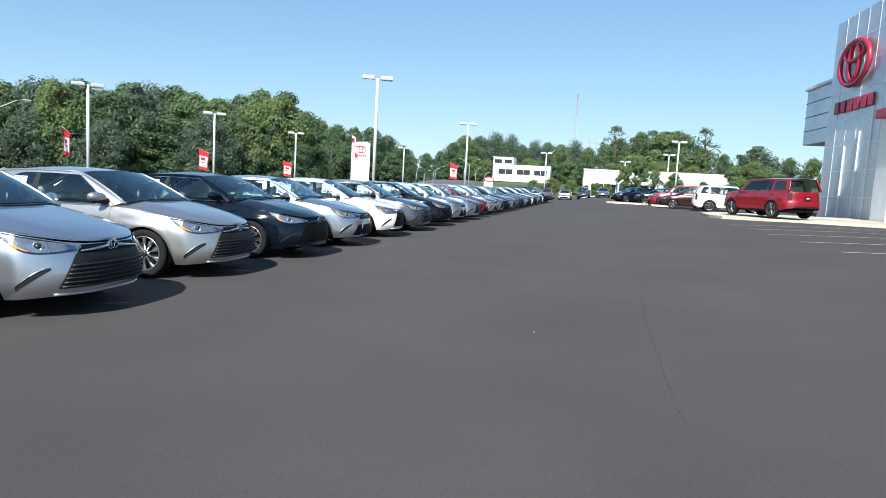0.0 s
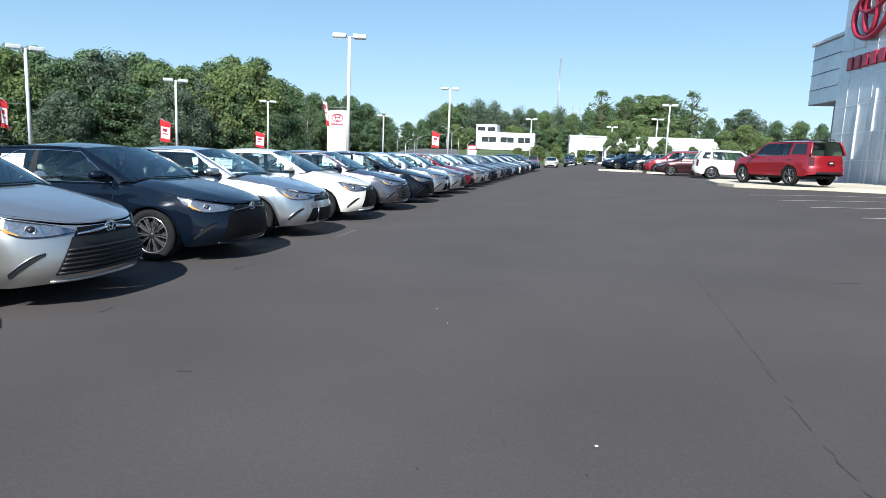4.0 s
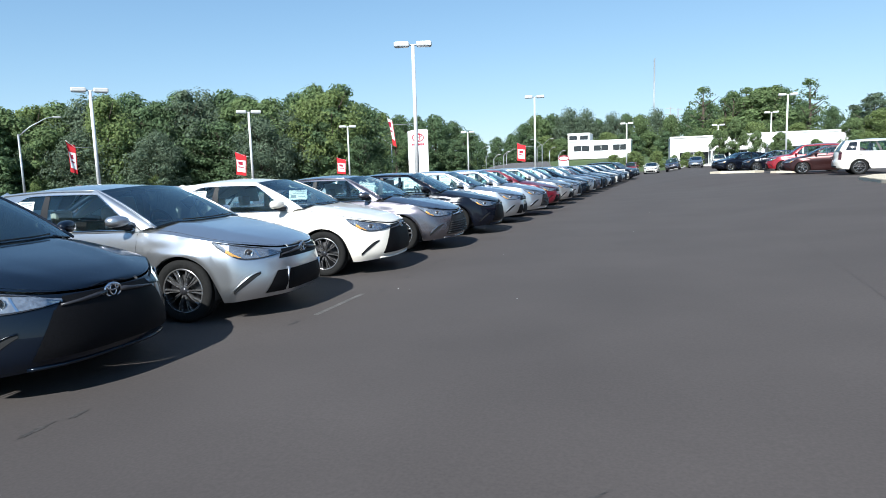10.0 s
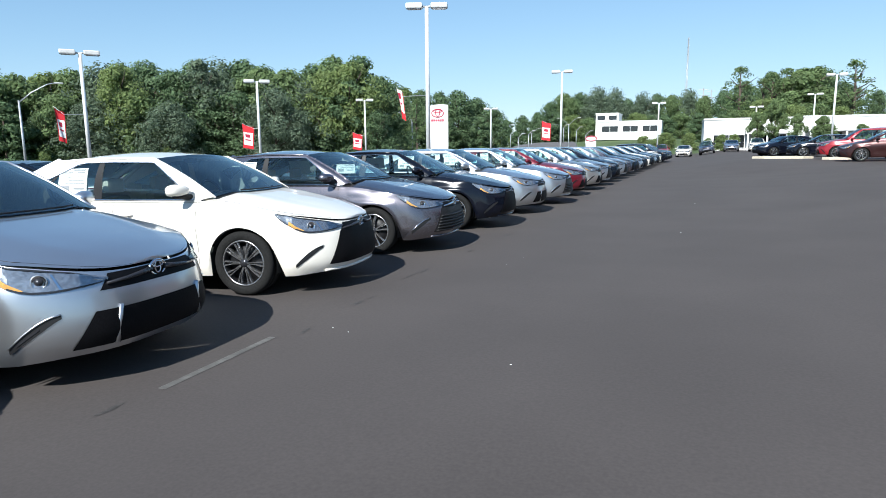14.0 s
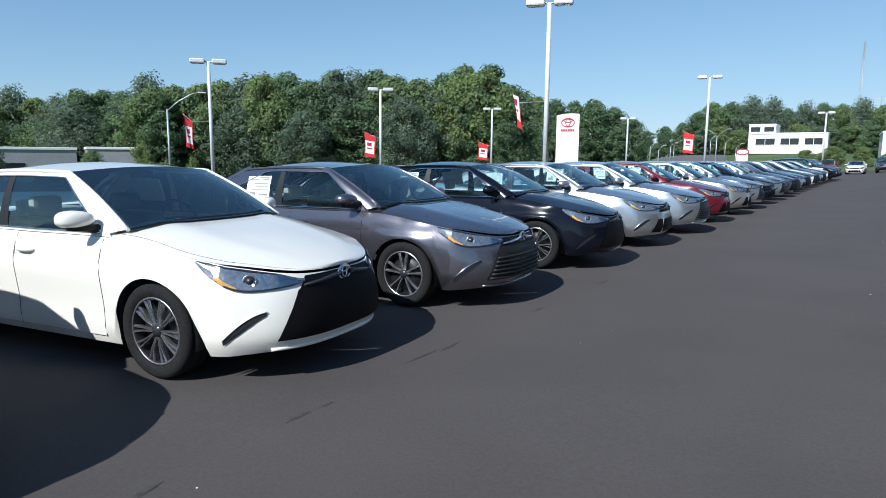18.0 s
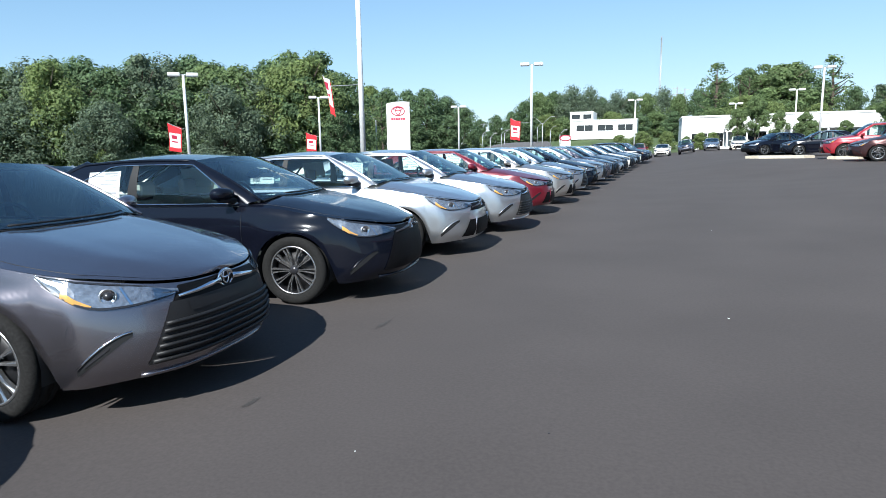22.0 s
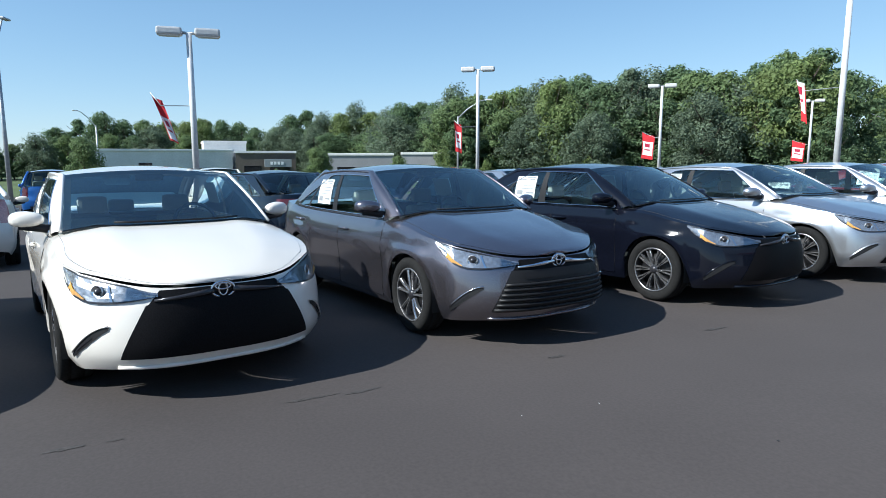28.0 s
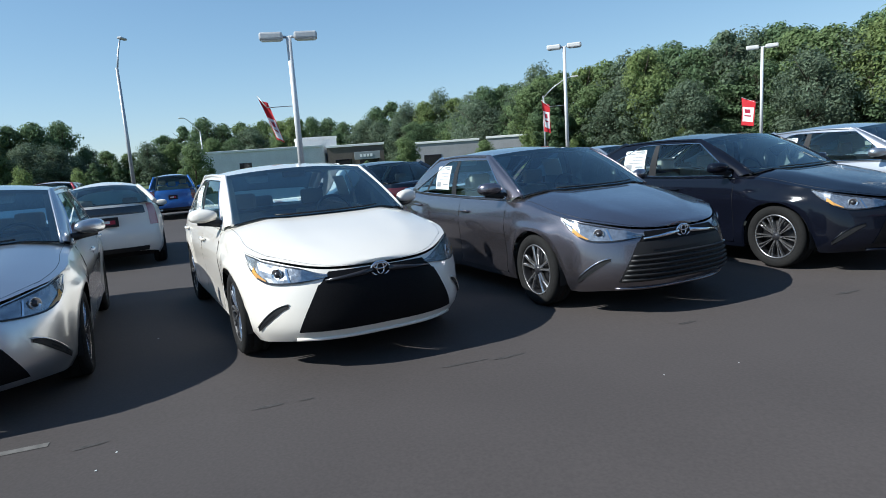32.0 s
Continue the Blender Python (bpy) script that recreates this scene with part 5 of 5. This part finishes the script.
TREES = []
for k, (low, wr, mi, lobes) in enumerate(((0.10, 0.75, 0, 30), (0.12, 0.62, 1, 26), (0.20, 0.70, 2, 24), (0.10, 0.85, 3, 30), (0.30, 0.60, 1, 18), (0.15, 0.50, 0, 24))):
    TREES.append((crown_mesh("crown", 11 + k, 10.0, 10.0 * wr, low, LEAF[mi], 11000, 0.19, lobes * 3), trunk_mesh(k, 10.0, 10.0 * wr)))
SPARSE = (crown_mesh("crown", 71, 10.0, 3.6, 0.20, LEAF[1], 2000, 0.13, 90, (0.04, 0.12)), trunk_mesh(33, 10.0, 4.0))
AIRY = (crown_mesh("crown", 72, 10.0, 6.0, 0.45, LEAF[3], 4500, 0.17, 80, (0.05, 0.12)), trunk_mesh(34, 10.0, 6.0))
SHRUB = (crown_mesh("crown", 80, 10.0, 12.0, 0.05, LEAF[2], 5000, 0.30, 40), trunk_mesh(35, 6.0, 8.0))


def tree(x, y, height, kind, turn=0.0, wide=1.0, name="tree", label="leafy deciduous tree with dense green crown", group="trees behind the lot", z0=None):
    z0 = ground_z(x) - 0.1 if z0 is None else z0
    s = height / 10.0
    t = thing(name, label, "tree" if name == "tree" else "shrub", group)
    t.matrix_basis = Matrix.Translation((x, y, z0)) @ Matrix.Rotation(turn, 4, "Z") @ Matrix.Diagonal((s * wide, s * wide, s, 1))
    for nm, me in zip(("crown", "trunk"), kind):
        o = new(nm, me)
        o.parent = t


# the skyline by bearing: bearing, height of the tree tops above the eye in degrees
SKY_LEFT = ((122, 4.8), (108, 4.8), (103, 3.5), (100.8, 3.7), (99.2, 1.9), (98, 1.3), (94.6, 1.3), (92.6, 2.7), (90, 3.2), (84, 3.2), (78.7, 3.1), (77.6, 2.2), (76, 2.4), (74.4, 3.7), (72, 3.9), (66, 4.2), (62, 4.6), (58.6, 5.5), (55, 5.4), (50.4, 6.6), (46.5, 5.8), (43.8, 7.3), (40.8, 6.4), (37, 6.8), (34, 6.7), (31, 7.6), (29, 6.4), (27.6, 4.6), (24, 4.6), (20, 4.0), (18, 3.0))
SKY_FAR = ((17, 2.6), (14.4, 3.0), (12, 4.5), (10.6, 5.0), (6.9, 4.3), (3.5, 4.6), (-0.3, 4.1), (-1.5, 4.6), (-2.5, 5.4), (-6.9, 5.7), (-7.9, 4.6), (-9.5, 4.6), (-10.5, 3.6), (-13.1, 3.9), (-16.5, 3.7), (-25, 3.5))


def along(knots, a):
    return float(np.interp(a, [k[0] for k in knots[::-1]], [k[1] for k in knots[::-1]]))


rng = random.Random(5)
a = 118.0
while a > 17.5:
    el = along(SKY_LEFT, a)
    dist = lerp(88, 118, smooth(55, 75, a)) + rng.uniform(-3, 5)
    if a < 28:
        dist = 120 + rng.uniform(-4, 6)
    x, y = polar(E13, a, dist)
    top = (1.5 + dist * math.tan(radians(el)) - (ground_z(x) - 0.1)) * 1.10
    tree(x, y, max(3.0, top * rng.uniform(0.92, 1.04)), TREES[rng.choice((0, 0, 1, 3, 2, 5))], rng.uniform(0, 6.28), rng.uniform(0.85, 1.1))
    x, y = polar(E13, a + rng.uniform(0.4, 1.2), dist - 7)
    tree(x, y, max(2.5, top * rng.uniform(0.55, 0.80)), TREES[rng.choice((0, 3, 5, 1))], rng.uniform(0, 6.28), rng.uniform(1.0, 1.25))
    a -= 2.05 * 90 / dist * rng.uniform(0.8, 1.15)
for a, el, dist, kind, wide in ((31.2, 7.6, 84, TREES[2], 1.0), (33.6, 6.9, 84, TREES[2], 0.95), (50.2, 6.8, 84, TREES[2], 0.85), (44.0, 7.7, 86, AIRY, 1.1), (25.6, 4.7, 105, SPARSE, 1.0), (58.9, 5.6, 86, TREES[1], 0.9), (39.3, 6.9, 86, TREES[4], 1.0)):
    x, y = polar(E13, a, dist)
    tree(x, y, 1.5 + dist * math.tan(radians(el)) - ground_z(x), kind, a, wide)
a = 17.0
while a > -25:
    el = along(SKY_FAR, a)
    dist = 230 if a > -1.0 else 165
    dist += rng.uniform(-8, 8)
    x, y = polar(E0, a, dist)
    top = 1.5 + dist * math.tan(radians(el)) - ground_z(x)
    tree(x, y, top * rng.uniform(0.90, 1.02), TREES[rng.choice((0, 3, 1, 0))], rng.uniform(0, 6.28), rng.uniform(0.75, 0.95), group="far trees ahead")
    x, y = polar(E0, a + 0.5, dist - 22)
    tree(x, y, top * rng.uniform(0.45, 0.62), TREES[rng.choice((1, 2, 5))], rng.uniform(0, 6.28), 1.3, group="far trees ahead")
    a -= 1.7 * 200 / dist * rng.uniform(0.7, 1.0)
for a, el, kind in ((-1.35, 6.2, SPARSE), (-3.6, 5.6, SPARSE), (-4.5, 5.9, SPARSE), (-5.6, 5.5, TREES[4]), (-6.5, 5.9, SPARSE), (-8.8, 6.2, SPARSE), (-3.0, 5.2, SPARSE), (-12.9, 4.6, AIRY)):
    x, y = polar(E0, a, 150)
    tree(x, y, 1.5 + 150 * math.tan(radians(el)) - ground_z(x), kind, a, 1.3, label="tall thin tree with sparse leaves and bare limbs", group="far trees ahead")
for a, dist, h, w in ((-3.6, 108, 7.2, 0.5), (-2.4, 108, 5.6, 0.5), (-5.0, 106, 5.0, 0.45), (-6.6, 106, 4.6, 0.6), (-11.3, 106, 6.0, 0.6), (-12.9, 106, 7.0, 0.7), (-0.1, 110, 3.0, 0.8), (0.9, 112, 2.6, 0.6), (2.2, 118, 3.6, 0.8), (4.0, 120, 3.8, 0.9), (5.6, 122, 3.4, 0.9), (-7.0, 104, 3.4, 0.6), (-1.0, 120, 3.0, 0.7), (-9.0, 108, 3.5, 0.6), (-12, 100, 4.0, 0.7)):
    x, y = polar(E0, a, dist)
    tree(x, y, h, TREES[4 if w < 0.7 else 2], a, w * 1.6, label="small planted tree along the far edge of the lot", group="planted trees")
for a, dist, h, w in ((94.2, 44, 3.9, 0.95), (75.7, 58, 3.9, 1.1), (68.3, 62, 3.2, 1.1), (88.6, 60, 2.2, 0.8), (82.5, 60, 2.0, 0.7), (79.3, 60, 2.0, 0.7)):
    x, y = polar(E32, a, dist)
    tree(x, y, h, TREES[1], a, w, label="small rounded planted tree", group="planted trees")
for a, dist, h in ((59.7, 76, 4.2), (55.8, 78, 2.8), (47.0, 78, 3.0), (101, 60, 3.5), (97, 58, 3.0), (63.5, 70, 2.6), (104, 70, 4.0)):
    x, y = polar(E13, a, dist)
    tree(x, y, h, SHRUB, a, 0.6, "shrub", "pale green shrub at the wood's edge", "shrubs")


# ---- buildings beyond the lot ----
def block(name, label, x, y, turn, w, dep, h, mat, windows=(), canopy=None, z0=None):
    """A low flat-roofed building; its front faces local -y."""
    z0 = ground_z(x) - 0.1 if z0 is None else z0
    b = thing(name, label, "building", at=pose(x, y, z0, 0, 0, turn))
    part("wall", box_bm(-w / 2, 0, -1.0, w / 2, dep, h), mat, b)
    part("parapet", box_bm(-w / 2 - 0.1, -0.12, h, w / 2 + 0.1, dep + 0.1, h + 0.28, 0.03), ROOF_W, b)
    for x0, x1, z1, z2 in windows:
        wn_ = part("window", box_bm(x0, -0.06, z1, x1, 0.06, z2), DARK_GLASS, b)
        part("window_frame", box_bm(x0 - 0.08, -0.09, z1 - 0.1, x1 + 0.08, -0.062, z1), SIGN_WHITE, wn_)
        n = max(1, int((x1 - x0) / 1.6))
        for k in range(1, n):
            xm = lerp(x0, x1, k / n)
            part("mullion", box_bm(xm - 0.04, -0.085, z1, xm + 0.04, -0.061, z2), SIGN_WHITE, wn_)
    if canopy:
        x0, x1, z = canopy
        cp = part("canopy", box_bm(x0, -2.6, z, x1, -0.01, z + 0.45, 0.03), ROOF_W, b)
        for xm in (x0 + 0.3, (x0 + x1) / 2, x1 - 0.3):
            part("post", box_bm(xm - 0.12, -2.5, -0.5, xm + 0.12, -2.26, z), SIGN_WHITE, cp)
    return b


x, y = polar(E0, -2.2, 122)
block("white_building", "long white flat-roofed building with dark windows", x, y, 2, 14, 14, 5.0, ROOF_W, ((-5.5, -1.0, 0.6, 2.6), (0.5, 5.6, 0.6, 2.6)), (-1, 5, 2.7))
x, y = polar(E0, -9.4, 124)
block("white_building", "long white building with canopy beyond the lot", x, y, 6, 17, 14, 4.9, ROOF_W, ((-7, -3, 0.8, 2.6), (-1, 3, 0.8, 2.6), (4, 8, 0.8, 2.6)), (-8, 2, 2.8))
# a grassy rise ahead, with a road climbing it and white buildings on top
E11 = (3.81, 8.66, 1.0, 0.0)


def rise_pt(az, dist, lift=0.0):
    x_, y_ = polar(E11, az, dist)
    h = 3.3 * smooth(120, 172, dist) * smooth(21, 14, az) * smooth(-2.0, 3.0, az)
    return Vector((x_, y_, ground_z(x_, y_) - 0.03 + h + lift))


solid("ground_rise", grid_bm(lambda u, v: rise_pt(lerp(24, -3, u), lerp(118, 240, v)), 30, 24), GRASS, "grassy rise beyond the lot", kind="structure")
solid("road_rise", grid_bm(lambda u, v: rise_pt(lerp(15.6, 10.2, u) + lerp(0.0, 1.6, v), lerp(124, 200, v), 0.08), 6, 20), ROAD, "asphalt road climbing the rise", kind="structure")
for az, dist in ((15.9, 128), (15.0, 140), (10.1, 130), (10.9, 146), (16.6, 150), (12.0, 160)):
    p = rise_pt(az, dist)
    street_lamp(p.x, p.y, p.z + 4.6, (0.9, 0.3), z0=p.z)
x, y = polar(E11, 8.35, 170)
block("white_building", "two-storey white building on the rise", x, y, 2, 5.6, 10, 5.4, ROOF_W, ((-2.4, -0.4, 3.9, 5.0), (0.4, 2.4, 3.9, 5.0)), z0=4.1)
x, y = polar(E11, 6.55, 168)
block("white_building", "low white building on the rise", x, y, 2, 15.6, 10, 3.4, ROOF_W, ((-6.5, -2.6, 1.0, 2.4), (-1.4, 2.2, 1.0, 2.4), (3.4, 6.8, 1.0, 2.4)), z0=4.0)
for az, w, mat, h, wins in ((88.3, 14.5, WALL_TAN, 3.9, ((-3, -1.6, 1.6, 2.6), (2, 5.5, 0.3, 2.0))), (80.2, 7.0, WALL_DARK, 3.7, ((-2.6, -0.6, 0.2, 2.2), (0.4, 2.8, 0.2, 2.2))), (71.8, 8.0, WALL_GRAY, 3.4, ((-3, -0.8, 0.2, 2.0),)), (66.3, 5.0, WALL_GRAY, 3.5, ((-1, 1.4, 0.2, 2.0),))):
    x, y = polar(E32, az, 80)
    block("shop_building", "low flat-roofed shop building beyond the road", x, y, az, w, 9, h, mat, wins)
x, y = polar(E32, 83.6, 84)
block("shop_building", "raised white parapet box on a shop roof", x, y, 86, 5, 6, 5.0, ROOF_W)
x, y = polar(E32, 79.2, 79.6)
b = thing("shop_sign", "dark shop sign with short white lettering", "sign", at=pose(x, y, 0.7, 0, 0, 80.2))
part("sign_board", box_bm(-1.6, -0.25, 0, 1.6, -0.12, 0.95, 0.02), INK, b)
for k in range(4):
    part("letter_block", box_bm(-0.9 + k * 0.42, -0.29, 0.3, -0.62 + k * 0.42, -0.26, 0.65, 0), SIGN_WHITE, b)


# ---- mast, pylons and a far pylon sign ----
x, y = polar(E0, 2.2, 420)
mast = thing("radio_mast", "thin lattice radio mast far behind the trees", "mast", at=pose(x, y, 0))
q = bmesh.new()
for e, f in ((-0.7, -0.7), (0.7, -0.7), (0, 0.8)):
    tube_bm([(e, f, 0), (e * 0.3, f * 0.3, 64)], 0.14, 5, q)
for k in range(32):
    z = 2.0 * k
    tube_bm([(-0.7, -0.7, z), (0.7, -0.7, z + 2)], 0.09, 4, q)
part("lattice", q, STEEL, mast)
for az, h in ((0.9, 30), (0.3, 29)):
    x, y = polar(E0, az, 360)
    p = thing("power_pylon", "distant steel power pylon", "pylon", "power pylons", at=pose(x, y, 0))
    part("pole", tube_bm([(0, 0, 0), (0, 0, h)], [0.5, 0.25], 6), STEEL, p)
    for z in (h - 1, h - 4):
        part("cross_arm", box_bm(-2.2, -0.15, z, 2.2, 0.15, z + 0.3), STEEL, p)
x, y = polar(E13, 9.9, 125)
s = thing("pylon_sign", "white roadside sign with a red oval plate", "sign", at=pose(x, y, ground_z(x), 0, 0, 5))
part("sign_board", box_bm(-0.9, -0.2, 0, 0.9, 0.2, 2.9, 0.05), SIGN_WHITE, s)
q = torus_bm(1.0, 0.45, 0.10, 24, 6)
q.transform(Matrix.Translation((0, -0.25, 3.3)) @ Matrix.Rotation(radians(90), 4, "Z"))
part("oval_frame", q, SIGN_RED, s)
q = lathe_disc(0, 0, 1.0, 0.45)
q.transform(Matrix.Translation((0, -0.22, 3.3)) @ Matrix.Rotation(radians(90), 4, "Z"))
part("oval_plate", q, SIGN_WHITE, s)
# the road rising ahead and along the left
solid("road", line_strip(-46, -60, -40, 190, 9.0), ASPHALT, "asphalt road beyond the lot", kind="structure")
